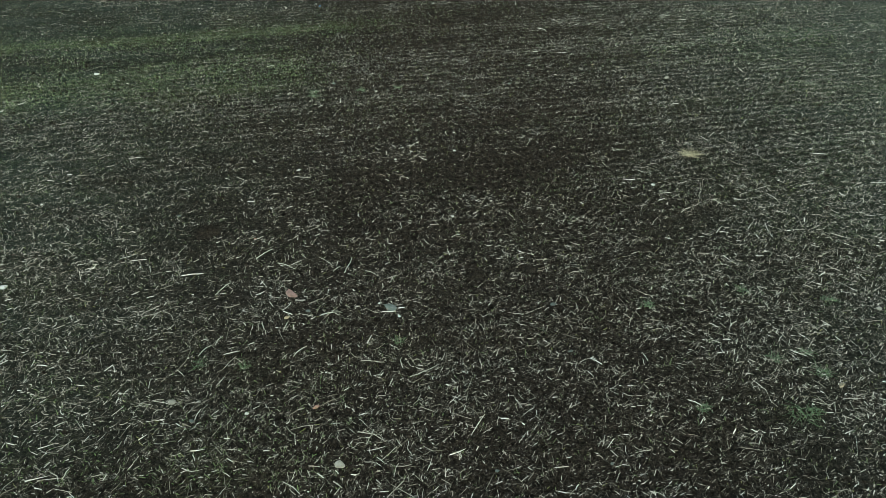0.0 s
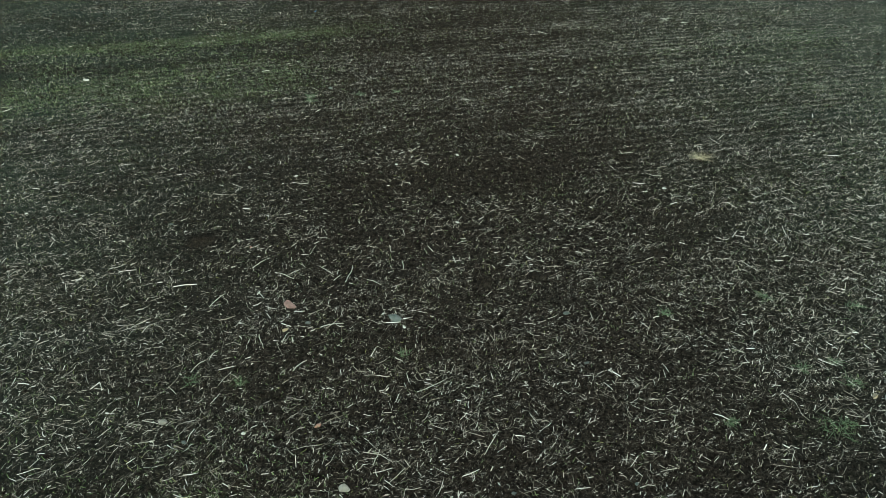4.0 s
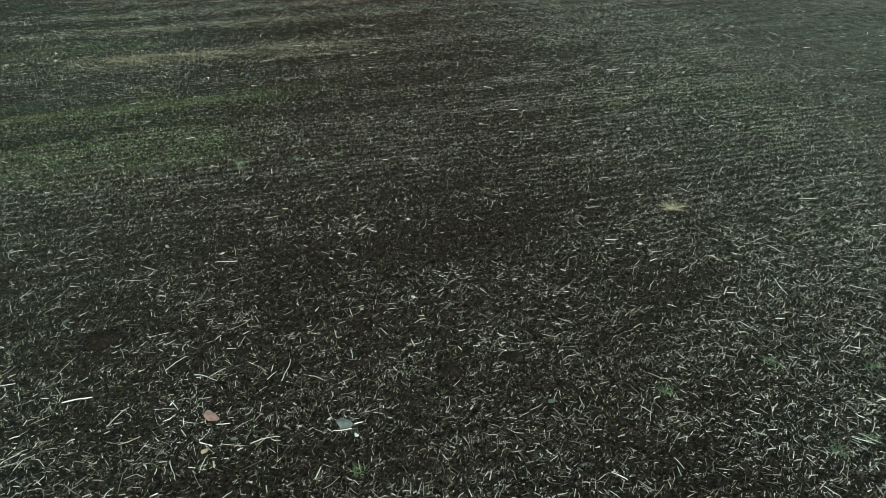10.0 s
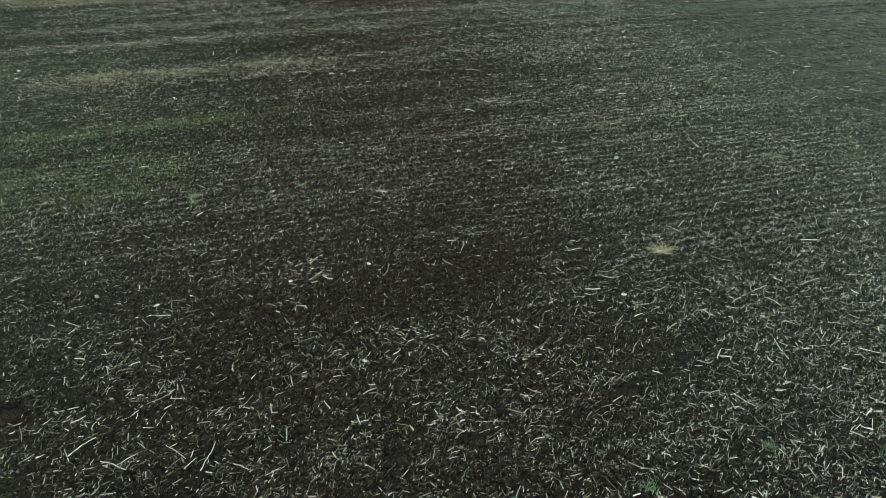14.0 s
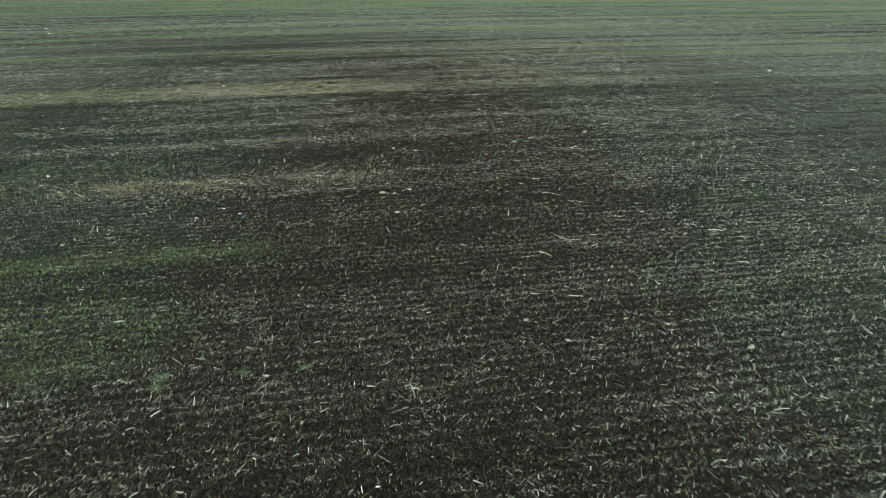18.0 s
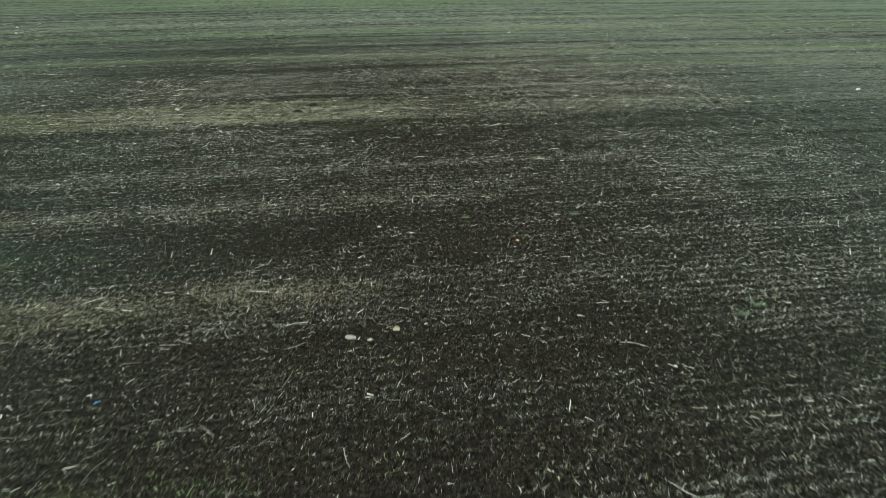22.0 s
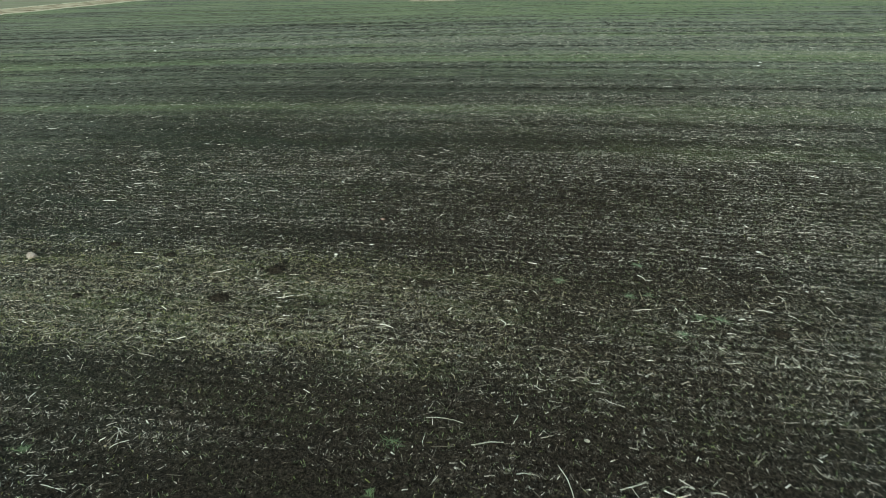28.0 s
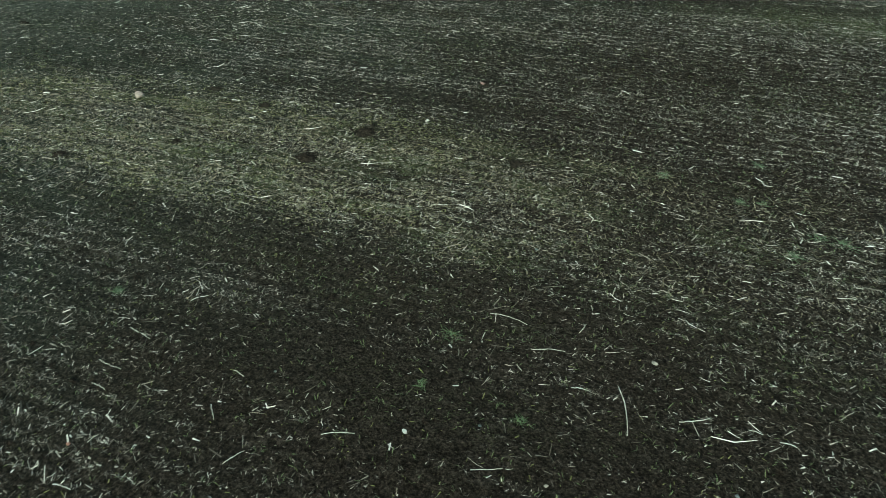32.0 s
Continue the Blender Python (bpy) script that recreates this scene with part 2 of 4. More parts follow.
def soil_material():
    m, nt, bsdf = material("tilled_soil")
    at = nt.nodes.new("ShaderNodeTexCoord").outputs["Object"]
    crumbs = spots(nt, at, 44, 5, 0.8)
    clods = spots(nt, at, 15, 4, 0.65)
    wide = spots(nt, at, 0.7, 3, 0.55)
    # same noise as the bump: shade of the pits painted in, tops kept lighter
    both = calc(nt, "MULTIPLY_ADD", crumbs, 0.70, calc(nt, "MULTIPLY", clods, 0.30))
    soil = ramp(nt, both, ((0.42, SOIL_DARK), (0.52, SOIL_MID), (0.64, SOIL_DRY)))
    soil = mix(nt, calc(nt, "MULTIPLY", wide, 0.20), soil, (0.024, 0.0180, 0.0140))
    soil = mix(nt, calc(nt, "MULTIPLY", attribute(nt, "darkened"), 0.22), soil, (0.0036, 0.0027, 0.0021))
    # lighter green tone in the soil colour, standing in for the lens's edge cast
    edge_cast = mix(nt, clods, (0.0215, 0.0295, 0.0232), (0.058, 0.0755, 0.0610))
    soil = mix(nt, calc(nt, "MULTIPLY", attribute(nt, "edge_cast"), calc(nt, "MULTIPLY_ADD", crumbs, 0.8, 0.0)), soil, edge_cast)
    # far off, cover too small to be built: long thin lines along the bands, broken into flecks
    bands = nt.nodes.new("ShaderNodeAttribute")
    bands.attribute_name = "band"

    def stretched(along_u, along_v, detail, rough):
        turned = node(nt, "Mapping")
        turned.inputs["Scale"].default_value = (along_u, along_v, 1.0)
        nt.links.new(bands.outputs["Vector"], turned.inputs["Vector"])
        return spots(nt, turned.outputs["Vector"], 1.0, detail, rough)

    lines = stretched(0.008, 0.55, 4, 0.95)
    tufts = stretched(4.0, 2.4, 5, 0.85)
    patches = spots(nt, at, 0.5, 3, 0.6)
    flecks = spots(nt, at, 16, 4, 0.75)
    tiny = spots(nt, at, 60, 3, 0.7)
    green, straw, far, deep = attribute(nt, "green"), attribute(nt, "straw"), attribute(nt, "far"), attribute(nt, "deep")
    near_leaf = calc(nt, "MULTIPLY_ADD", green, 0.50, calc(nt, "MULTIPLY_ADD", flecks, 0.7, calc(nt, "MULTIPLY_ADD", tiny, 1.1, -1.20)))
    leaf_colour = ramp(nt, flecks, ((0.35, (0.043, 0.048, 0.021)), (0.6, (0.092, 0.098, 0.044)), (0.8, (0.172, 0.170, 0.088))))
    soil = mix(nt, calc(nt, "MULTIPLY", clamped(nt, near_leaf, 5.0), 0.30), soil, leaf_colour)
    # the mixed tone of soil, straw and blades far off
    tuft_tone = mix(nt, clamped(nt, calc(nt, "MULTIPLY_ADD", green, 1.1, calc(nt, "MULTIPLY_ADD", patches, 0.5, -0.55)), 1.0), (0.130, 0.126, 0.102), (0.108, 0.121, 0.063))
    spread = calc(nt, "MULTIPLY_ADD", tufts, 3.0, calc(nt, "MULTIPLY_ADD", flecks, 2.4, -2.52))
    streak = calc(nt, "MULTIPLY", calc(nt, "SUBTRACT", lines, 0.5), calc(nt, "MULTIPLY_ADD", clamped(nt, deep, 4.0), 1.5, 1.7))
    clumps = stretched(1.6, 0.6, 2, 0.7)
    streak = calc(nt, "MULTIPLY_ADD", calc(nt, "SUBTRACT", clumps, 0.5), calc(nt, "MULTIPLY", clamped(nt, deep, 3.0), 1.9), streak)
    spread = calc(nt, "ADD", spread, streak)
    thick = calc(nt, "MULTIPLY_ADD", straw, 0.28, calc(nt, "MULTIPLY_ADD", green, 0.42, calc(nt, "MULTIPLY_ADD", deep, 0.10, spread)))
    far_tone = mix(nt, clamped(nt, thick, 1.0), (0.0135, 0.0116, 0.0096), tuft_tone)
    soil = mix(nt, far, soil, far_tone)
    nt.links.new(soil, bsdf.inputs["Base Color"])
    bsdf.inputs["Roughness"].default_value = 1.0
    bsdf.inputs["Specular IOR Level"].default_value = 0.0
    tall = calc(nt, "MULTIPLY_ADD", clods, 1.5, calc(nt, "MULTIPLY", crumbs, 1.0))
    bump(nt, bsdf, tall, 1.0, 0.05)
    return m


def fresh_soil_material():
    """Damp earth thrown up from below, crumbly and darker than the weathered surface."""
    m, nt, bsdf = material("fresh_soil")
    at = nt.nodes.new("ShaderNodeTexCoord").outputs["Object"]
    crumbs, clods = spots(nt, at, 70, 5, 0.8), spots(nt, at, 22, 3, 0.6)
    both = calc(nt, "MULTIPLY_ADD", crumbs, 0.65, calc(nt, "MULTIPLY", clods, 0.35))
    nt.links.new(ramp(nt, both, ((0.40, (0.0065, 0.0050, 0.0040)), (0.52, (0.0210, 0.0163, 0.0131)), (0.66, (0.058, 0.0455, 0.0370)))), bsdf.inputs["Base Color"])
    bsdf.inputs["Roughness"].default_value = 1.0
    bsdf.inputs["Specular IOR Level"].default_value = 0.0
    bump(nt, bsdf, calc(nt, "ADD", crumbs, clods), 1.0, 0.04)
    return m


def island_material(name, stops, roughness=0.75, specular=0.2, bump_scale=0):
    """A plain natural material whose colour varies from piece to piece."""
    m, nt, bsdf = material(name)
    geo = nt.nodes.new("ShaderNodeNewGeometry")
    colour = ramp(nt, geo.outputs["Random Per Island"], stops)
    at = nt.nodes.new("ShaderNodeTexCoord").outputs["Object"]
    grain = spots(nt, at, 35, 3, 0.6)
    colour = mix(nt, calc(nt, "MULTIPLY", grain, 0.45), colour, tuple(c * 0.45 for c in stops[0][1]))
    nt.links.new(colour, bsdf.inputs["Base Color"])
    bsdf.inputs["Roughness"].default_value = roughness
    bsdf.inputs["Specular IOR Level"].default_value = specular
    if bump_scale:
        bump(nt, bsdf, spots(nt, at, bump_scale, 4, 0.65), 0.6, 0.01)
    return m


def stone_material(name, dark, mid, light):
    m, nt, bsdf = material(name)
    at = nt.nodes.new("ShaderNodeTexCoord").outputs["Object"]
    info = nt.nodes.new("ShaderNodeObjectInfo")
    shift = nt.nodes.new("ShaderNodeVectorMath")
    shift.operation = "ADD"
    nt.links.new(at, shift.inputs[0])
    nt.links.new(info.outputs["Random"], shift.inputs[1])
    big, fine = spots(nt, shift.outputs[0], 14, 4, 0.6), spots(nt, shift.outputs[0], 120, 3, 0.7)
    colour = ramp(nt, big, ((0.3, dark), (0.5, mid), (0.72, light)))
    colour = mix(nt, calc(nt, "MULTIPLY", fine, 0.75), colour, tuple(c * 0.7 for c in dark))
    nt.links.new(colour, bsdf.inputs["Base Color"])
    bsdf.inputs["Roughness"].default_value = 0.85
    bsdf.inputs["Specular IOR Level"].default_value = 0.25
    bump(nt, bsdf, calc(nt, "ADD", big, calc(nt, "MULTIPLY", fine, 0.5)), 0.9, 0.02)
    return m


SOIL = soil_material()
FRESH = fresh_soil_material()
STRAW = island_material("bleached_straw", ((0.0, (0.085, 0.0687, 0.0538)), (0.35, (0.2, 0.167, 0.134)), (0.70, (0.42, 0.365, 0.313)), (1.0, (0.82, 0.739, 0.674))), 0.6, 0.3)
DULL_STRAW = island_material("chopped_straw", ((0.0, (0.055, 0.0455, 0.0345)), (0.55, (0.115, 0.0985, 0.0775)), (0.82, (0.23, 0.203, 0.165)), (1.0, (0.72, 0.66, 0.568))), 0.65, 0.25)
STUBBLE = island_material("withered_stubble", ((0.0, (0.044, 0.0343, 0.0264)), (0.50, (0.102, 0.083, 0.0654)), (0.72, (0.26, 0.22, 0.183)), (1.0, (0.76, 0.673, 0.601))), 0.7, 0.2)
CHAFF = island_material("straw_chaff", ((0.0, (0.042, 0.0328, 0.0247)), (0.45, (0.09, 0.0733, 0.0572)), (0.85, (0.165, 0.139, 0.114)), (1.0, (0.36, 0.318, 0.276))), 0.7, 0.2)
WISP = island_material("weathered_wisps", ((0.0, (0.10, 0.086, 0.066)), (0.5, (0.19, 0.169, 0.135)), (0.88, (0.30, 0.273, 0.227)), (1.0, (0.48, 0.445, 0.385))), 0.8, 0.2)
LEAF = island_material("young_crop_leaf", ((0.0, (0.054, 0.065, 0.023)), (0.5, (0.092, 0.110, 0.042)), (1.0, (0.165, 0.176, 0.080))), 0.55, 0.3)
DRIFT = island_material("matted_straw", ((0.0, (0.070, 0.052, 0.031)), (0.5, (0.15, 0.119, 0.077)), (0.9, (0.27, 0.224, 0.155)), (1.0, (0.44, 0.38, 0.285))), 0.75, 0.2)
MOSS = island_material("mossy_green", ((0.0, (0.066, 0.066, 0.019)), (0.5, (0.140, 0.136, 0.043)), (1.0, (0.25, 0.235, 0.098))), 0.7, 0.2)
SEAM = island_material("green_shoots", ((0.0, (0.064, 0.086, 0.028)), (0.5, (0.118, 0.152, 0.052)), (1.0, (0.195, 0.225, 0.10))), 0.6, 0.25)
TUFT = island_material("bleached_tuft", ((0.0, (0.040, 0.032, 0.019)), (0.55, (0.15, 0.121, 0.074)), (1.0, (0.58, 0.495, 0.345))), 0.75, 0.2)
DEAD = island_material("withered_grass", ((0.0, (0.105, 0.086, 0.055)), (0.5, (0.21, 0.178, 0.122)), (1.0, (0.38, 0.335, 0.25))), 0.75, 0.2)
CLOD = island_material("dry_clods", ((0.0, (0.028, 0.024, 0.019)), (1.0, (0.070, 0.060, 0.048))), 1.0, 0.0)
GRASS = island_material("green_grass", ((0.0, (0.034, 0.050, 0.020)), (0.5, (0.057, 0.082, 0.034)), (1.0, (0.10, 0.128, 0.062))), 0.5, 0.3)
SCRUB = island_material("dead_scrub", ((0.0, (0.030, 0.024, 0.016)), (1.0, (0.085, 0.068, 0.045))), 0.85, 0.1)
STONES = {
    "white": stone_material("white_stone", (0.30, 0.275, 0.245), (0.50, 0.463, 0.42), (0.70, 0.655, 0.605)),
    "pale": stone_material("pale_stone", (0.155, 0.136, 0.115), (0.27, 0.235, 0.198), (0.385, 0.337, 0.288)),
    "grey": stone_material("grey_stone", (0.055, 0.060, 0.056), (0.10, 0.106, 0.099), (0.17, 0.175, 0.162)),
    "tan": stone_material("tan_stone", (0.19, 0.14, 0.085), (0.33, 0.255, 0.16), (0.45, 0.37, 0.25)),
    "pink": stone_material("pink_stone", (0.14, 0.083, 0.071), (0.25, 0.152, 0.132), (0.36, 0.255, 0.23)),
    "rose": stone_material("rose_stone", (0.15, 0.108, 0.092), (0.27, 0.21, 0.182), (0.40, 0.325, 0.285)),
    "orange": stone_material("orange_stone", (0.34, 0.13, 0.075), (0.52, 0.21, 0.125), (0.62, 0.31, 0.21)),
    "red": stone_material("red_stone", (0.17, 0.075, 0.055), (0.28, 0.13, 0.095), (0.38, 0.22, 0.17)),
}


# ---- mesh helpers ----
def array_mesh(name, verts, quads, tris, mat, smooth=False):
    """A mesh object from numpy arrays of corners, quads and triangles."""
    me = bpy.data.meshes.new(name)
    nq, ntri = len(quads), len(tris)
    me.vertices.add(len(verts))
    me.vertices.foreach_set("co", np.ascontiguousarray(verts, dtype=np.float32).ravel())
    loops = np.concatenate([np.asarray(quads).ravel(), np.asarray(tris).ravel()]).astype(np.int32)
    me.loops.add(len(loops))
    me.loops.foreach_set("vertex_index", loops)
    me.polygons.add(nq + ntri)
    me.polygons.foreach_set("loop_start", np.concatenate([np.arange(nq) * 4, nq * 4 + np.arange(ntri) * 3]).astype(np.int32))
    me.update(calc_edges=True)
    me.polygons.foreach_set("use_smooth", np.full(nq + ntri, smooth))
    me.materials.append(mat)
    return new(name, me)


def tubes(name, line, radius, mat, capped=True):
    """Three-sided stalks, closed at the ends or else split open below. line: (n, k, 3) centre lines; radius: (n, k)."""
    n, k, _ = line.shape
    way = np.gradient(line, axis=1)
    way /= np.linalg.norm(way, axis=2, keepdims=True) + 1e-9
    side = np.cross(way, np.array([0.0, 0.0, 1.0]))
    side /= np.linalg.norm(side, axis=2, keepdims=True) + 1e-9
    up = np.cross(side, way)
    ring = []
    for j in range(3):
        a = math.pi / 2 + j * 2 * math.pi / 3
        ring.append(line + radius[..., None] * (math.cos(a) * side + math.sin(a) * up))
    verts = np.stack(ring, axis=2).reshape(-1, 3)
    base = (np.arange(n) * k * 3)[:, None]
    quads = []
    for r in range(k - 1):
        for j in (0, 1, 2) if capped else (0, 2):
            a, b = r * 3 + j, r * 3 + (j + 1) % 3
            quads.append(base + np.array([[a, b, b + 3, a + 3]]))
    e = (k - 1) * 3
    tris = np.concatenate([base + np.array([[2, 1, 0]]), base + np.array([[e, e + 1, e + 2]])]) if capped else np.zeros((0, 3), int)
    return array_mesh(name, verts, np.concatenate(quads), tris, mat)


def part(name, bm, mat, parent=None, label="", smooth=True):
    me = bpy.data.meshes.new(name)
    bm.to_mesh(me)
    bm.free()
    me.materials.append(mat)
    for p in me.polygons:
        p.use_smooth = smooth
    ob = new(name, me)
    if parent:
        ob.parent = parent
    return tagged(ob, label)


rng = np.random.default_rng(7)


def ground_at(x, y):
    return float(height(np.array([x]), np.array([y]))[0])


# ---- ground: one sheet, fine under the path and coarser to the horizon ----
def graded(lo, hi, fine, before, after):
    """Even steps from lo to hi, growing by the given factors outside, to about 2.6 km."""
    def tail(growth):
        steps = fine * growth ** np.arange(1, 2 + int(math.log(2600 * (growth - 1) / fine) / math.log(growth)))
        return np.cumsum(steps)
    return np.concatenate([lo - tail(before)[::-1], np.arange(lo, hi + fine / 2, fine), hi + tail(after)])


GRID_X = graded(-9.5, 8.5, 0.09, 1.15, 1.15)
GRID_Y = graded(2.0, 38, 0.09, 1.4, 1.03)
GRID_Z = relief(*np.meshgrid(GRID_X, GRID_Y))


def height(x, y):
    """The height of the ground sheet itself, triangle by triangle, so that what lies on it is neither buried nor afloat."""
    i = np.clip(np.searchsorted(GRID_X, x) - 1, 0, len(GRID_X) - 2)
    j = np.clip(np.searchsorted(GRID_Y, y) - 1, 0, len(GRID_Y) - 2)
    a, b = (x - GRID_X[i]) / (GRID_X[i + 1] - GRID_X[i]), (y - GRID_Y[j]) / (GRID_Y[j + 1] - GRID_Y[j])
    z00, z10, z01, z11 = GRID_Z[j, i], GRID_Z[j, i + 1], GRID_Z[j + 1, i], GRID_Z[j + 1, i + 1]
    return np.where(a > b, z00 + a * (z10 - z00) + b * (z11 - z10), z00 + b * (z01 - z00) + a * (z11 - z01))


def build_ground():
    gx, gy = np.meshgrid(GRID_X, GRID_Y)
    x, y = gx.ravel(), gy.ravel()
    nx, ny = len(GRID_X), len(GRID_Y)
    i = (np.arange(ny - 1)[:, None] * nx + np.arange(nx - 1)[None]).ravel()
    tris = np.concatenate([np.stack([i, i + 1, i + 1 + nx], 1), np.stack([i, i + 1 + nx, i + nx], 1)])
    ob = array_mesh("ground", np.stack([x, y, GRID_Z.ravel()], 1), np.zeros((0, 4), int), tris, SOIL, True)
    for key, values in (("green", green_cover(x, y)), ("edge_cast", lens_tint(x, y)), ("darkened", soil_darkening(x, y)), ("straw", straw_cover(x, y)),
                        ("far", 1 - strewn(x, y)), ("deep", step(20, 120, np.hypot(x, y - 15)))):
        ob.data.attributes.new(key, "FLOAT", "POINT").data.foreach_set("value", values.astype(np.float32))
    u, v = along(x, y)
    ob.data.attributes.new("band", "FLOAT_VECTOR", "POINT").data.foreach_set("vector", np.stack([u, v, 0 * u], 1).astype(np.float32).ravel())
    tagged(ob, "dark brown tilled soil with green and strawy bands", "field", kind="structure")


build_ground()


# ---- litter: straw, chaff, crumbs and young crop ----
def scatter(n, density, x0, x1, y0, y1):
    """Points of the plan, kept by density; sparser away from the strip that is flown over."""
    x, y = rng.uniform(x0, x1, n), rng.uniform(y0, y1, n)
    keep = density(x, y) * strewn(x, y) * molehills_clear(x, y)
    ok = rng.random(n) < keep
    return x[ok], y[ok]


def drilled(x, y, share, jitter):
    """Moves a share of the points onto the nearest drilled row."""
    v = along(x, y)[1]
    row = (np.round(v / ROW - 0.25) + 0.25) * ROW + rng.normal(0, jitter, len(x))
    return y + (row - v) / math.cos(BAND) * (rng.random(len(x)) < share)


def lying(x, y, length, thick, bend, lift, tilt=0.10, spread=1.0, points=3):
    n = len(x)
    turn = BAND + rng.normal(0, 1, n) * spread
    s = np.linspace(-0.5, 0.5, points)[None]
    dx, dy = np.cos(turn)[:, None], np.sin(turn)[:, None]
    curve = (bend * length)[:, None] * (s ** 2 * 4 - 0.5)
    kinked = (rng.random(n) < 0.25) * length * 0.07
    curve = curve + rng.normal(0, 1, (n, points)) * kinked[:, None]
    px = x[:, None] + dx * s * length[:, None] - dy * curve
    py = y[:, None] + dy * s * length[:, None] + dx * curve
    pz = height(px, py) + lift[:, None] + s * (length * rng.normal(0, tilt, n))[:, None] + thick[:, None]
    pz = np.maximum(pz, height(px, py) + thick[:, None] * 0.3)
    return np.stack([px, py, pz], 2), np.repeat(thick[:, None], points, 1)


def slivers(name, x, y, half, wide, lift, mat, spread, steep=0.2, standing=0.0):
    """Short split pieces of stalk and leaf, slightly twisted and tapered; a share of them stands up from the soil."""
    n = len(x)
    turn = BAND + rng.normal(0, 1, n) * spread
    up = np.clip(rng.normal(0, steep, n), -0.5, 0.5)
    up = np.where(rng.random(n) < standing * (1 - 0.55 * step(14, 24, y)), rng.uniform(0.45, 1.25, n), up)
    flat, rise = half * np.cos(up), half * np.sin(up)
    z = height(x, y) + lift + np.maximum(np.abs(rise) - 0.004, 0)
    dx, dy = np.cos(turn), np.sin(turn)
    tip, twist = wide * rng.uniform(0.25, 1.0, n), rng.normal(0, 0.5, n)
    p = np.stack([
        np.stack([x - dx * flat - dy * wide, y - dy * flat + dx * wide, z - rise - wide * twist], 1),
        np.stack([x - dx * flat + dy * wide, y - dy * flat - dx * wide, z - rise + wide * twist], 1),
        np.stack([x + dx * flat + dy * tip, y + dy * flat - dx * tip, z + rise - wide * twist], 1),
        np.stack([x + dx * flat - dy * tip, y + dy * flat + dx * tip, z + rise + wide * twist], 1)], 1).reshape(-1, 3)
    base = (np.arange(n) * 4)[:, None]
    return array_mesh(name, p, base + np.array([[0, 1, 2, 3]]), np.zeros((0, 3), int), mat)


def straw_litter():
    """Whole and broken straws, some alone and some in loose tangles."""
    x, y = scatter(175000, lambda a, b: straw_cover(a, b) * (0.48 + 0.40 * step(10, 7, b) + 1.1 * moss_strip(*along(a, b)) * step(4, 0, a) + 0.25 * step(25, 28, b)), -26, 22, -4, 60)
    hx, hy = scatter(9000, lambda a, b: straw_cover(a, b) * (0.15 + 0.85 * step(10, 7, b)), -13, 11, 1, 38)
    heap = rng.integers(4, 15, len(hx))
    x = np.concatenate([x, np.repeat(hx, heap) + rng.normal(0, 0.17, heap.sum())])
    y = np.concatenate([y, np.repeat(hy, heap) + rng.normal(0, 0.13, heap.sum())])
    n = len(x)
    length = np.clip(rng.lognormal(math.log(0.064), 0.60, n), 0.024, 0.36)
    thick = np.clip(rng.lognormal(math.log(0.0024), 0.42, n), 0.0010, 0.0052)
    bend = rng.normal(0, 0.035, n) + (rng.random(n) < 0.15) * rng.normal(0, 0.12, n)
    length, thick = length * (1 - 0.15 * step(16, 10, y)), thick * (1 + 0.15 * step(12, 20, y))
    line, rad = lying(x, y, length, thick, bend, rng.uniform(0.001, 0.014, n), 0.12, 0.95, 3)
    rad = rad * np.stack([rng.uniform(0.5, 1.2, n), np.ones(n), rng.uniform(0.3, 1.1, n)], 1)
    bright = rng.random(n) < 0.32 + 0.68 * step(13, 7, y) + 0.33 * step(25, 29, y)
    tagged(tubes("straw_litter", line[bright], rad[bright], STRAW, False), "pale chopped straw lying over the dark soil", "straw", kind="stuff")
    tagged(tubes("weathered_straw", line[~bright], rad[~bright], DULL_STRAW, False), "weathered greyish straw lying over tilled soil", "straw", kind="stuff")


def straw_drifts():
    """Thicker drifts of straw on three bands."""
    def drift(x, y):
        u, v = along(x, y)
        d = 0.40 * moss_strip(u, v) + 1.15 * hump(v, 18.95, 0.42) * step(4.6, 2.6, u) * step(-4.0, -1.5, u) + 0.12 * hump(v, 25.0, 0.3) + 0.18 * hump(v, 22.6, 0.35) * step(2.0, 0.0, x)
        return np.clip(d * (0.25 + 0.75 * step(0.30, 0.60, fbm(x / 0.7, y / 0.4, 133))), 0, 1)
    x, y = scatter(1500000, drift, -24, 10, 13, 37)
    n = len(x)
    half = np.clip(rng.lognormal(math.log(0.024), 0.5, n), 0.008, 0.08)
    wide = np.clip(rng.lognormal(math.log(0.0022), 0.45, n), 0.001, 0.006)
    tagged(slivers("straw_drifts", x, y, half, wide, rng.uniform(0.006, 0.025, n), DRIFT, 1.0, 0.2, 0.25), "drifts of matted pale straw along the sowing bands", "straw", kind="stuff")


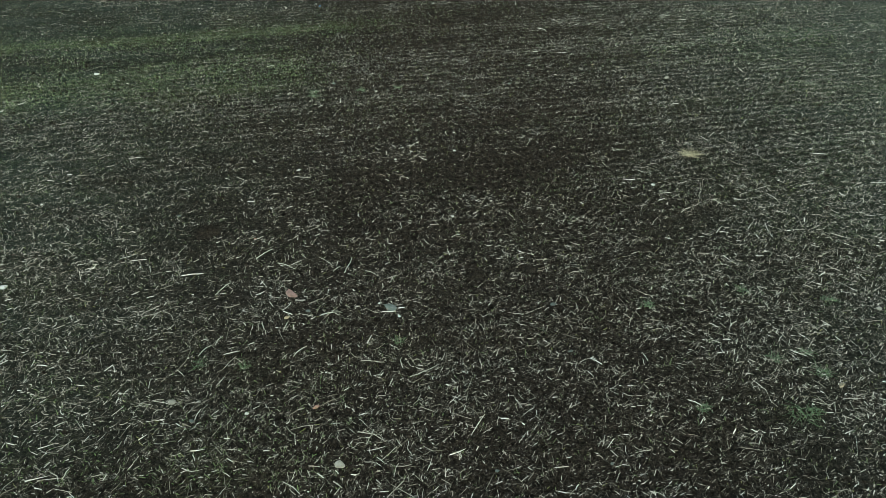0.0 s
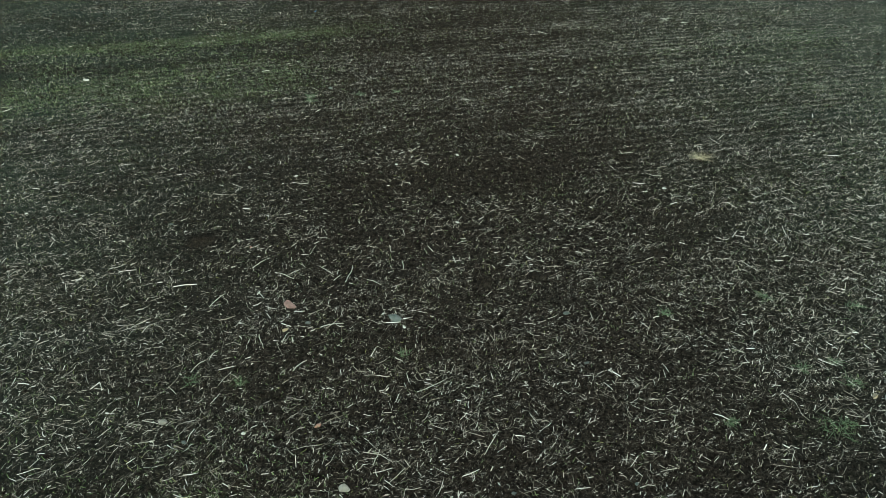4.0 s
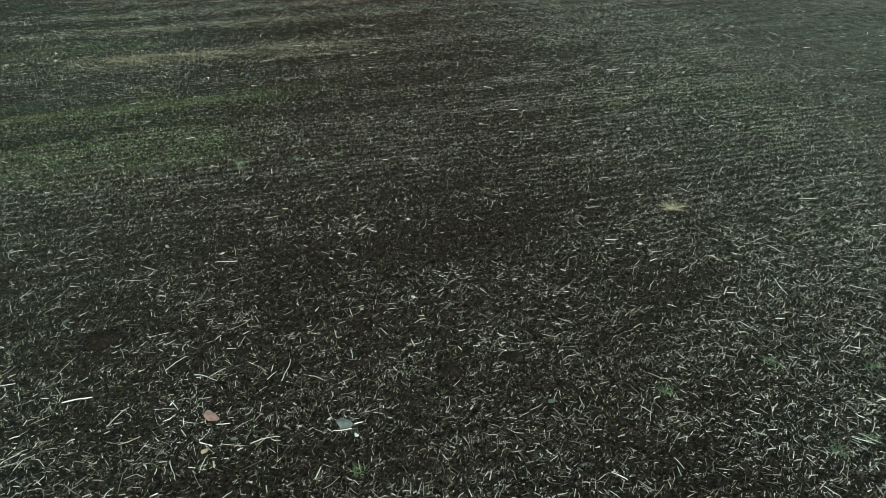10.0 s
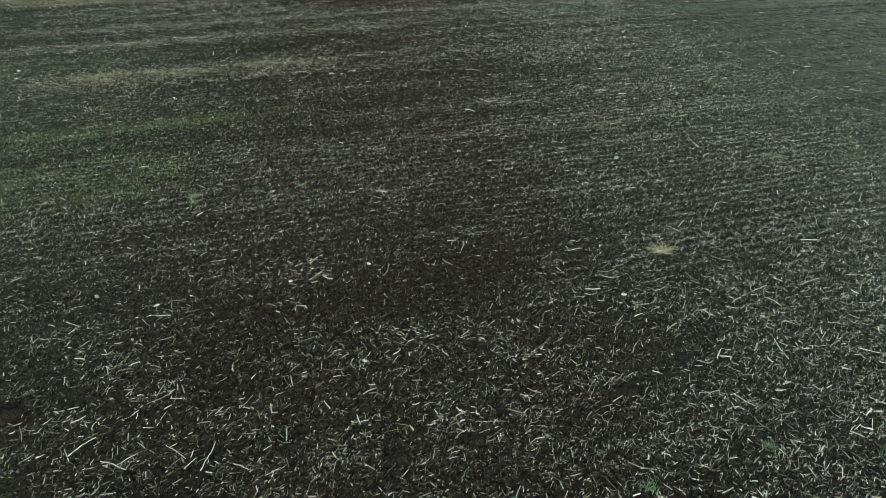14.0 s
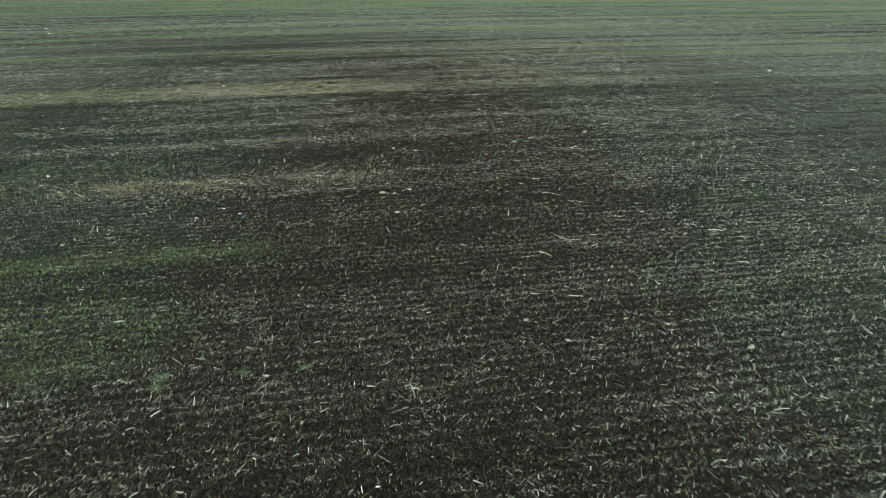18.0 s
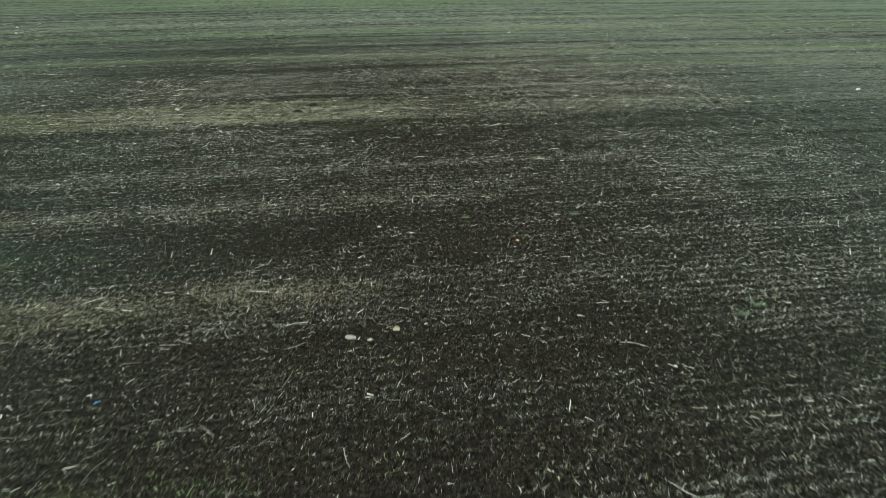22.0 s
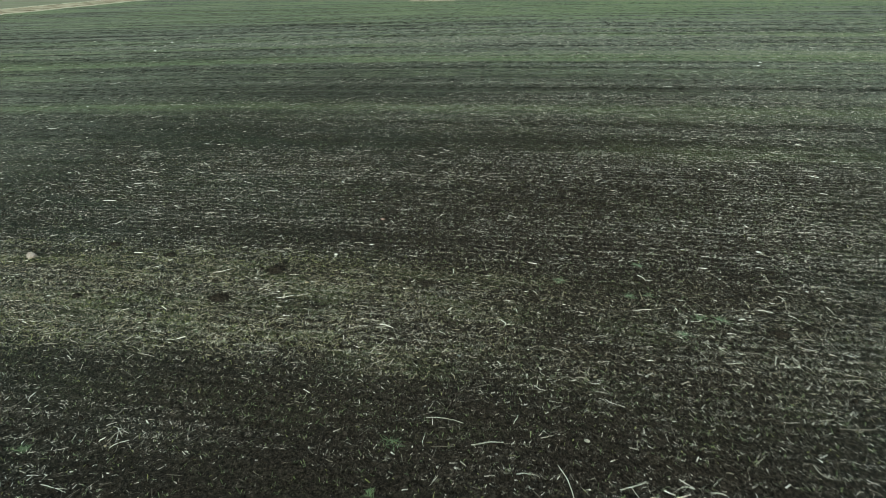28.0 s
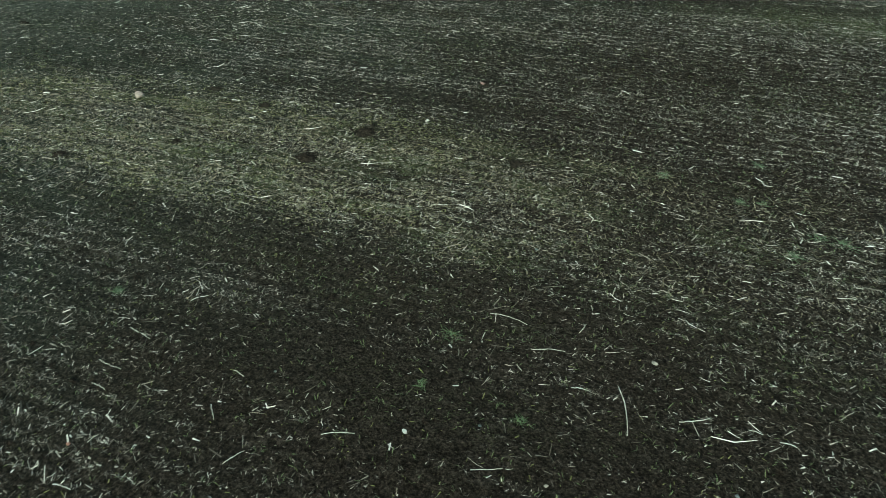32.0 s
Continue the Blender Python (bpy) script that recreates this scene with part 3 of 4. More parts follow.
def short_straw():
    x, y = scatter(3500000, lambda a, b: straw_cover(a, b) * (0.16 + 0.84 * step(13, 7, np.abs(a - 0.3))) * (1 + 0.25 * step(25, 28, b) - 0.25 * step(34, 40, b)) * (1 - 0.22 * step(9, 6.5, b) * step(5, 3, np.abs(a))) * (0.85 - 0.17 * step(13, 18, b)), -23, 19, 1, 52)
    y = drilled(x, y, 0.34 + 0.31 * step(6, 10, y), 0.028)
    n = len(x)
    half = np.clip(rng.lognormal(math.log(0.0132), 0.56, n), 0.005, 0.055) * (1 + 0.30 * step(14, 22, y) * step(30, 25, y))
    wide = np.clip(rng.lognormal(math.log(0.0019), 0.45, n), 0.0009, 0.0048) * (1 + 0.45 * step(14, 22, y) * step(31, 25, y))
    lift = rng.uniform(0.002, 0.012, n)
    bright = rng.random(n) < 0.32 + 0.68 * step(13, 7, y) + 0.33 * step(25, 29, y)
    for name, k, mat, label in (("short_straw", bright, STUBBLE, "short split straw strewn over the dark soil"),
                                ("weathered_short_straw", ~bright, DULL_STRAW, "short weathered straw strewn along the drilled rows")):
        tagged(slivers(name, x[k], y[k], half[k], wide[k], lift[k], mat, 0.95, 0.25, 0.40), label, "straw", kind="stuff")


def straw_wisps():
    """Thin wisps farther out."""
    x, y = rng.uniform(-50, 48, 720000), rng.uniform(2, 100, 720000)
    away = np.hypot(x + 1, y - np.clip(y, 2, 34))
    ok = rng.random(len(x)) < (1 - strewn(x, y)) * straw_cover(x, y) * step(58, 14, away)
    x, y, away = x[ok], y[ok], away[ok]
    n = len(x)
    half = np.clip(rng.lognormal(math.log(0.034), 0.45, n), 0.012, 0.085) * (1 + away / 60)
    wide = np.clip(rng.lognormal(math.log(0.0020), 0.5, n), 0.0008, 0.006) * (1 + away / 22)
    tagged(slivers("straw_wisps", x, y, half, wide, rng.uniform(0.005, 0.03, n) + wide, WISP, 0.35, 0.08, 0.0), "wisps and bunches of pale straw strewn across the farther field", "straw", kind="stuff")


def chaff_litter():
    """Thin fibres and split bits, thickest where the straw was dropped first."""
    x, y = scatter(330000, lambda a, b: (0.15 + 0.85 * straw_cover(a, b)) * (0.42 + 0.36 * step(13, 8, b)), -13, 11, 1, 38)
    n = len(x)
    half = np.clip(rng.lognormal(math.log(0.0135), 0.45, n), 0.004, 0.04)
    wide = np.clip(rng.lognormal(math.log(0.0015), 0.40, n), 0.0007, 0.0035)
    tagged(slivers("straw_chaff", x, y, half, wide, rng.uniform(0.001, 0.010, n), CHAFF, 1.8, 0.3, 0.45), "thin fibres and bits of weathered straw chaff on soil", "straw", kind="stuff")


def crumb_mesh(name, x, y, size, mat):
    """Irregular five-cornered lumps sunk into the ground."""
    n = len(x)
    z = height(x, y)
    dirs = np.array([(1, 0, -0.5), (0, 1, -0.5), (-1, 0, -0.5), (0, -1, -0.5), (0, 0, 1)], float)
    turn = rng.uniform(0, 6.28, n)
    c, s = np.cos(turn), np.sin(turn)
    stretch = rng.uniform(0.6, 1.3, (n, 5))
    p = dirs[None] * stretch[..., None] * size[:, None, None] * np.array([1.1, 0.8, 0.7])
    p = p + rng.normal(0, 0.15, (n, 5, 3)) * size[:, None, None]
    q = np.stack([p[..., 0] * c[:, None] - p[..., 1] * s[:, None], p[..., 0] * s[:, None] + p[..., 1] * c[:, None], p[..., 2]], 2)
    q = q + np.stack([x, y, z + size * 0.15], 1)[:, None]
    base = (np.arange(n) * 5)[:, None]
    faces = [(0, 1, 4), (1, 2, 4), (2, 3, 4), (3, 0, 4)]
    tris = np.concatenate([base + np.array([f]) for f in faces])
    return array_mesh(name, q.reshape(-1, 3), np.zeros((0, 4), int), tris, mat, True)


def soil_crumbs():
    x, y = scatter(90000, lambda a, b: 0.25 + 0.75 * fbm(a / 0.8, b / 0.5, 5), -13, 11, 2, 40)
    size = np.clip(rng.lognormal(math.log(0.015), 0.5, len(x)), 0.006, 0.050)
    tagged(crumb_mesh("soil_crumbs", x, y, size, SOIL), "small dark crumbs and clods of tilled soil", "soil", kind="stuff")


def soil_clods():
    """Larger clods left on the rougher ground towards the track."""
    x, y = rng.uniform(-88, 20, 6000), rng.uniform(46, 112, 6000)
    u, v = along(x, y)
    rough = step(0.50, 0.70, fbm(u / 9, v / 3, 171)) * step(25, -30, x) * (x > np.interp(y, [p[1] for p in EDGE], [p[0] for p in EDGE]) + 3)
    ok = rng.random(len(x)) < rough
    x, y = x[ok], y[ok]
    size = np.clip(rng.lognormal(math.log(0.055), 0.40, len(x)), 0.03, 0.12)
    tagged(crumb_mesh("soil_clods", x, y, size, CLOD), "dark clods lying on rough ground near the track", "soil", kind="stuff")


def young_crop():
    """Seedlings in drilled rows: pairs of narrow tapering blades."""
    x, y = scatter(240000, lambda a, b: 0.10 + green_cover(a, b), -24, 20, 2, 58)
    y = drilled(x, y, 0.25 + 0.45 * step(8, 14, y), 0.022)
    x, y = np.repeat(x, 2), np.repeat(y, 2)
    n = len(x)
    x, y = x + rng.normal(0, 0.008, n), y + rng.normal(0, 0.008, n)
    length = np.clip(rng.normal(0.055, 0.02, n), 0.02, 0.12)
    turn = rng.uniform(0, 6.28, n)
    lean = rng.uniform(0.35, 1.0, n)
    s = np.array([0.0, 1.0])[None]
    out = (lean * length)[:, None] * s
    px, py = x[:, None] + np.cos(turn)[:, None] * out, y[:, None] + np.sin(turn)[:, None] * out
    pz = height(x, y)[:, None] + (length * (1.0 - 0.7 * lean))[:, None] * s - 0.002
    wide = 0.0030 * rng.uniform(0.6, 1.4, n)
    low, top = np.stack([px[:, 0], py[:, 0], pz[:, 0]], 1), np.stack([px[:, 1], py[:, 1], pz[:, 1]], 1)
    across = np.stack([-np.sin(turn) * wide, np.cos(turn) * wide, 0 * wide], 1)
    belly = low * 0.55 + top * 0.45 + np.array([0, 0, 1]) * (length * 0.12)[:, None]
    p = np.stack([low, top, belly - across, belly + across], 1).reshape(-1, 3)
    base = (np.arange(n) * 4)[:, None]
    tris = np.concatenate([base + np.array([f]) for f in ((0, 3, 2), (1, 2, 3))])
    ob = array_mesh("young_crop", p, np.zeros((0, 4), int), tris, LEAF)
    tagged(ob, "sparse green cereal seedlings and weeds in the soil", "seedlings", kind="stuff")


def mossy_growth():
    """Low yellowish-green moss and weeds, thick along the edges of the matted strip, in the green seam and beside the drift."""
    def density(x, y):
        u, v = along(x, y)
        patch = step(0.30, 0.58, fbm(u / 1.2, v / 0.25, 65))
        d = (0.95 * hump(v, 30.5, 0.50) + 1.0 * hump(v, 32.5, 0.55) + 0.40 * moss_strip(u, v)) * step(8.0, 1.0, u) * patch
        d = d + 0.45 * hump(v, 19.2, 0.40) * step(1.0, -2.0, u) * patch + 0.05 * patch
        return np.clip(d, 0, 1)

    def seam(x, y):
        u, v = along(x, y)
        patch = step(0.32, 0.62, fbm(u / 0.9, v / 0.3, 66))
        d = 1.25 * hump(v, 15.2, 0.34) * step(3.6, 1.0, u) + 0.6 * hump(v, 20.8, 0.40) * step(0.5, -2.0, u)
        d = d + 1.15 * hump(v, 12.8, 0.9) * step(-1.6, -3.6, x) + 0.55 * hump(v, 14.2, 1.0) * step(-3.0, -6.0, x)
        d = d + 0.30 * hump(v, 3.8, 1.0) * step(0.5, -2.5, x) + 0.22 * step(4.5, 7.5, x) * step(20, 12, y) + 0.30 * hump(v, 12.4, 0.6) * step(2.5, 4.0, x)
        return np.clip(d * (0.25 + 0.75 * patch), 0, 1)
    for name, cover, n, mat, label, category in (
            ("mossy_growth", density, 800000, MOSS, "low yellowish-green moss and weeds among the straw", "moss"),
            ("green_seam", seam, 720000, SEAM, "low green volunteer shoots in seams along the rows", "seedlings")):
        x, y = scatter(n, cover, -19, 9, 3, 38)
        n = len(x)
        half = np.clip(rng.lognormal(math.log(0.014), 0.4, n), 0.006, 0.04)
        wide = np.clip(rng.lognormal(math.log(0.0026), 0.35, n), 0.0012, 0.0055)
        tagged(slivers(name, x, y, half, wide, rng.uniform(0.001, 0.010, n), mat, 1.8, 0.4, 0.6), label, category, kind="stuff")


straw_litter()
mossy_growth()
straw_drifts()
short_straw()
straw_wisps()
chaff_litter()
soil_crumbs()
soil_clods()
young_crop()


def grass_tuft(name, x, y, width, tall, blades, mat, thin, label, base=0.33, comb=0.0):
    """A loose clump of grass: many bowed blades from one uneven base, combed over to one side where it is matted."""
    n = blades
    a = rng.uniform(0, 6.28, n)
    rad = width * base * np.sqrt(rng.random(n))
    bx, by = x + np.cos(a) * rad, y + np.sin(a) * rad * 0.7
    lean = rng.uniform(0.2, 1.0, n) ** 0.7 * width * 0.5
    out = rng.uniform(0, 6.28, n)
    out = np.where(rng.random(n) < comb, BAND + math.pi * rng.integers(0, 2, n) + rng.normal(0, 0.5, n), out)
    s = np.linspace(0, 1, 4)[None]
    px = bx[:, None] + np.cos(out)[:, None] * lean[:, None] * s ** 1.4
    py = by[:, None] + np.sin(out)[:, None] * lean[:, None] * s ** 1.4
    h = rng.uniform(0.15, 1.0, n) * tall * (1 - 0.6 * (rad / (width * base)) ** 2)
    pz = height(bx, by)[:, None] - 0.004 + h[:, None] * (s * 1.5 - 0.75 * s ** 2)
    ob = tubes(name, np.stack([px, py, pz], 2), thin * np.array([1.0, 1.1, 0.8, 0.3])[None] * np.ones((n, 1)), mat)
    return tagged(ob, label, "grass tuft")


# ---- the field's edge: a verge with a track, and the next field ----
def strip(name, inner, outer, lift, mat, label, category, kind="structure"):
    """A ribbon of ground between two lines of the plan, with a raised, uneven crown."""
    n = 160
    t = np.linspace(0, 1, n)
    k = np.linspace(0, 1, len(inner))
    a = np.stack([np.interp(t, k, [p[j] for p in inner]) for j in (0, 1)], 1)
    b = np.stack([np.interp(t, k, [p[j] for p in outer]) for j in (0, 1)], 1)
    rows = 9
    w = np.linspace(0, 1, rows)
    p = a[:, None] * (1 - w[None, :, None]) + b[:, None] * w[None, :, None]
    wob = 1.3 * (vnoise(t * 60, t * 0 + 3, 5) - 0.5)
    p[..., 0] += wob[:, None]
    z = lift * np.sin(w * math.pi)[None] * (0.7 + 0.6 * vnoise(p[..., 0], p[..., 1], 4)) + 0.02
    verts = np.concatenate([p, z[..., None]], 2).reshape(-1, 3)
    i = (np.arange(n - 1)[:, None] * rows + np.arange(rows - 1)[None]).ravel()
    quads = np.stack([i, i + rows, i + rows + 1, i + 1], 1)
    return tagged(array_mesh(name, verts, quads, np.zeros((0, 3), int), mat, True), label, category, kind=kind)


def verge_material(name, stops, scale):
    m, nt, bsdf = material(name)
    at = nt.nodes.new("ShaderNodeTexCoord").outputs["Object"]
    colour = ramp(nt, spots(nt, at, scale, 6, 0.7), stops)
    nt.links.new(colour, bsdf.inputs["Base Color"])
    bsdf.inputs["Roughness"].default_value = 1.0
    bsdf.inputs["Specular IOR Level"].default_value = 0.0
    bump(nt, bsdf, spots(nt, at, 6, 4, 0.6), 0.6, 0.05)
    return m


DRY_VERGE = verge_material("dry_verge", ((0.36, (0.085, 0.063, 0.041)), (0.46, (0.155, 0.121, 0.084)), (0.56, (0.205, 0.165, 0.12)), (0.7, (0.28, 0.235, 0.178))), 0.35)
TRACK = verge_material("sandy_track", ((0.3, (0.20, 0.172, 0.125)), (0.6, (0.27, 0.24, 0.18)), (0.85, (0.34, 0.305, 0.24))), 0.8)
MEADOW = verge_material("far_pale_field", ((0.3, (0.092, 0.086, 0.060)), (0.55, (0.120, 0.112, 0.080)), (0.8, (0.155, 0.143, 0.105))), 0.12)


def shifted(d):
    return tuple((x - d, y + d * 0.35) for x, y in EDGE)


strip("road", EDGE, shifted(1.1), 0.10, TRACK, "pale sandy farm track along the field edge", "track")
strip("verge", shifted(1.1), shifted(14.0), 0.25, DRY_VERGE, "dry tan grass verge beside the farm track", "verge")
for cx, cy, cw in ((-97.5, 79.2, 1.4), (-100.5, 78.0, 0.8), (-103.0, 86.5, 1.0), (-94.8, 70.4, 0.9), (-106.5, 92.0, 0.9), (-91.0, 66.0, 0.7)):
    tagged(grass_tuft("verge_clump", cx, cy, cw, 0.45, 160, SCRUB, 0.02, "dark brown dead weed clump on the dry verge"), category="weed clump", group="weed clumps on the verge")
strip("second_track", shifted(14.0), shifted(16.0), 0.08, TRACK, "pale sandy wheel track beyond the verge", "track")
strip("neighbouring_field", shifted(16.0), shifted(700.0), 0.3, MEADOW, "pale greenish-grey fallow field beyond the track", "field")


# ---- things lying on the field ----
WORDS = {
    "white": "small white field stone lying on dark soil",
    "pale": "pale weathered field stone among chopped straw",
    "grey": "dull grey field stone half sunk in soil",
    "tan": "sandy tan field stone lying on tilled soil",
    "pink": "pinkish granite field stone lying on dark soil",
    "rose": "pale pinkish field stone standing on mossy ground",
    "orange": "salmon orange brick fragment lying on dark soil",
    "red": "rusty red stone fragment lying among straw",
}


def stone(x, y, size, colour, tall=0.0, cut=0.24):
    """One field stone, lumpy with broken faces, half sunk in the soil."""
    r = random.Random(round(x * 100) * 7919 + round(y * 100))
    bm = bmesh.new()
    bmesh.ops.create_icosphere(bm, subdivisions=3 if size > 0.09 else 2, radius=0.5)
    shape = Vector((0.95, r.uniform(0.5, 0.75) if tall < 0.6 else 0.9, tall or r.uniform(0.32, 0.5)))
    off = Vector((r.uniform(0, 50), r.uniform(0, 50), r.uniform(0, 50)))
    cuts = [(Vector((r.uniform(-1, 1), r.uniform(-1, 1), r.uniform(-0.2, 1))).normalized(), r.uniform(cut, cut + 0.12)) for _ in range(6)]
    for v in bm.verts:
        p = v.co * (1 + 0.28 * noise.noise(v.co * 2.2 + off) + 0.10 * noise.noise(v.co * 6 + off))
        for axis, far in cuts:
            over = p.dot(axis) - far
            if over > 0:
                p = p - axis * over * 0.85
        v.co = Vector((p.x * shape.x, p.y * shape.y, p.z * shape.z)) * size * 1.12
    ob = part("stone", bm, STONES[colour], smooth=size < 0.09)
    ob.matrix_world = pose(x, y, ground_at(x, y) + size * 0.10, r.uniform(-12, 12), r.uniform(-12, 12), r.uniform(-35, 35))
    tagged(ob, ("large " if size > 0.14 else "") + WORDS[colour], "stone", "stones on the field")


def stalk(x0, y0, x1, y1):
    """One long straw stalk with nodes, lying on the soil."""
    r = random.Random(round(x0 * 100) * 31 + round(y0 * 100))
    a, b = Vector((x0, y0, 0)), Vector((x1, y1, 0))
    length = (b - a).length
    side = Vector((-(b - a).y, (b - a).x, 0)).normalized()
    bow = r.uniform(-0.07, 0.07) * length
    bm = bmesh.new()
    rings, k = [], 9
    thick = r.uniform(0.0032, 0.0045)
    for i in range(k):
        t = i / (k - 1)
        p = a.lerp(b, t) + side * (bow * math.sin(t * math.pi) + r.uniform(-0.004, 0.004))
        p.z = ground_at(p.x, p.y) + thick * 1.6 + 0.012 * math.sin(t * math.pi)
        w = thick * (1.25 if i in (3, 6) else 1.0) * (1 - 0.35 * t)
        rings.append([bm.verts.new(p + (side * math.cos(q) + Vector((0, 0, 1)) * math.sin(q)) * w) for q in (j * math.pi / 3 for j in range(6))])
    for lo, hi in zip(rings, rings[1:]):
        for j in range(6):
            bm.faces.new((lo[j], lo[(j + 1) % 6], hi[(j + 1) % 6], hi[j]))
    bm.faces.new(rings[0][::-1])
    bm.faces.new(rings[-1])
    ob = part("straw_stalk", bm, STALK)
    tagged(ob, "long bleached straw stalk lying on dark soil" if length > 0.3 else "bleached straw stalk lying on dark soil", "straw", "loose straw stalks")


STALK = stone_material("bleached_stalk", (0.34, 0.31, 0.25), (0.52, 0.49, 0.42), (0.70, 0.67, 0.60))


def molehill(x, y, width):
    """A low heap of fresh dark crumbs."""
    r = random.Random(round(x * 100) * 13 + round(y * 100))
    bm = bmesh.new()
    off = Vector((r.uniform(0, 50), r.uniform(0, 50), 0))
    n, m = 16, 44
    tall = width * r.uniform(0.15, 0.20)
    rows = []
    for i in range(n):
        f = i / (n - 1)
        row = []
        for j in range(m):
            a = j * 2 * math.pi / m
            rim = 0.5 * width * (1 + 0.25 * noise.noise(Vector((math.cos(a) * 1.3, math.sin(a) * 1.3, 0)) + off))
            p = Vector((math.cos(a), math.sin(a) * 0.85, 0)) * rim * max(f, 0.02)
            lump = 0.40 * noise.noise(p * 20 + off) + 0.35 * noise.noise(p * 55 + off)
            p.z = tall * ((1 - f * f) ** 1.3 + lump * (1 - f) ** 0.5) - 0.02 * f
            row.append(bm.verts.new(p))
        rows.append(row)
    for lo, hi in zip(rows, rows[1:]):
        for j in range(m):
            bm.faces.new((lo[j], hi[j], hi[(j + 1) % m], lo[(j + 1) % m]))
    bm.faces.new(rows[0])
    ob = part("molehill", bm, FRESH)
    ob.location = (x, y, ground_at(x, y) + 0.004)
    tagged(ob, "low molehill of fresh dark crumbly soil", "molehill", "molehills in the field")


def weed(x, y, width):
    ob = grass_tuft("weed", x, y, width, 0.07, 34, GRASS, 0.0026, "small green grassy weed sprouting between straw and soil")
    tagged(ob, category="weed", group="weeds in the field")


def plastic_scrap(x, y):
    """A crumpled bright blue scrap of plastic."""
    bm = bmesh.new()
    rows = []
    for i in range(6):
        u = i / 5 - 0.5
        rows.append([bm.verts.new((u * 0.07, (j / 2 - 0.5) * 0.028 * (1 - abs(u)), 0.008 + 0.008 * math.sin(u * 9 + j))) for j in range(3)])
    for lo, hi in zip(rows, rows[1:]):
        for j in range(2):
            bm.faces.new((lo[j], hi[j], hi[j + 1], lo[j + 1]))
    bmesh.ops.solidify(bm, geom=bm.faces[:], thickness=0.002)
    m, nt, bsdf = material("blue_plastic")
    at = nt.nodes.new("ShaderNodeTexCoord").outputs["Object"]
    nt.links.new(ramp(nt, spots(nt, at, 60), ((0.3, (0.03, 0.16, 0.45)), (0.7, (0.06, 0.30, 0.72)))), bsdf.inputs["Base Color"])
    bsdf.inputs["Roughness"].default_value = 0.4
    ob = part("plastic_scrap", bm, m)
    ob.matrix_world = pose(x, y, ground_at(x, y), 0, 0, 40)
    tagged(ob, "crumpled bright blue plastic scrap on dark soil", "litter")


for px, py, pw in ((-43.4, 124.6, 3.0), (-40.2, 125.4, 3.6)):
    tagged(grass_tuft("dry_grass_clump", px, py, pw, 0.45, 700, DEAD, 0.016, "pale dead grass clump standing at the far field edge"), group="dead grass at the field edge")
grass_tuft("grass_tuft", 4.00, 8.90, 0.42, 0.15, 150, TUFT, 0.0021, "withered straw-coloured grass tuft on bare soil", 0.20, 0.35)
plastic_scrap(-3.20, 16.45)

weed(3.64, 5.67, 0.24)
weed(4.62, 5.51, 0.29)
weed(3.57, 4.56, 0.21)
weed(3.96, 4.66, 0.19)
weed(3.96, 4.38, 0.28)
weed(2.60, 3.90, 0.19)
weed(3.55, 3.86, 0.35)
weed(3.71, 3.89, 0.24)
weed(2.41, 5.38, 0.24)
weed(-2.59, 4.44, 0.20)
weed(-2.11, 4.40, 0.17)
weed(-0.48, 4.80, 0.18)
weed(-1.11, 29.19, 0.22)
weed(-1.00, 28.54, 0.16)
weed(-0.05, 28.67, 0.17)
weed(-0.35, 33.22, 0.24)
weed(0.66, 34.17, 0.23)
weed(0.68, 33.08, 0.20)
weed(0.93, 33.22, 0.19)
weed(1.59, 32.79, 0.23)
weed(1.86, 32.80, 0.31)
weed(1.43, 32.26, 0.25)
weed(-4.50, 27.84, 0.15)
weed(4.72, 18.86, 0.29)
weed(4.40, 18.63, 0.28)
weed(-2.49, 11.23, 0.28)
weed(-1.58, 11.36, 0.24)
weed(-2.48, 11.07, 0.25)
weed(-0.91, 11.49, 0.18)
weed(2.69, 22.22, 0.26)
weed(0.68, 21.96, 0.17)
weed(-4.47, 27.83, 0.17)

for place in MOLEHILLS:
    molehill(*place)

stone(-1.80, 5.52, 0.153, "pink")
stone(-0.62, 5.31, 0.160, "grey")
stone(-0.74, 5.39, 0.054, "white")
stone(-0.50, 5.18, 0.053, "white")
stone(-1.78, 5.12, 0.081, "tan")
stone(-1.56, 5.24, 0.067, "grey")
stone(-2.71, 3.95, 0.101, "pale")
stone(-2.43, 3.72, 0.061, "grey")
stone(-1.92, 3.82, 0.054, "white")
stone(-1.25, 3.90, 0.071, "red")
stone(-0.93, 3.25, 0.105, "pale")
stone(-5.30, 5.61, 0.117, "white")
stone(0.13, 7.16, 0.063, "white")
stone(-2.25, 8.37, 0.073, "white")
stone(-0.77, 8.68, 0.055, "white")
stone(-3.69, 7.15, 0.069, "grey")
stone(-6.98, 12.01, 0.120, "white")
stone(4.45, 11.99, 0.124, "pale")
stone(3.16, 8.02, 0.072, "white")
stone(4.11, 4.20, 0.084, "tan")
stone(-2.99, 8.60, 0.075, "pale")
stone(1.40, 4.67, 0.057, "grey")
stone(0.51, 3.21, 0.049, "grey")
stone(1.57, 3.30, 0.045, "grey")
stone(0.18, 9.00, 0.056, "white")
stone(5.13, 5.36, 0.081, "pale")
stone(-3.26, 4.05, 0.039, "white")
stone(1.78, 12.64, 0.086, "pale")
stone(1.30, 5.38, 0.083, "grey")
stone(-2.16, 11.61, 0.090, "grey")
stone(-4.47, 12.18, 0.073, "grey")
stone(-4.62, 7.46, 0.065, "pale")
stone(-3.71, 7.62, 0.040, "white")
stone(-2.50, 6.60, 0.037, "red")
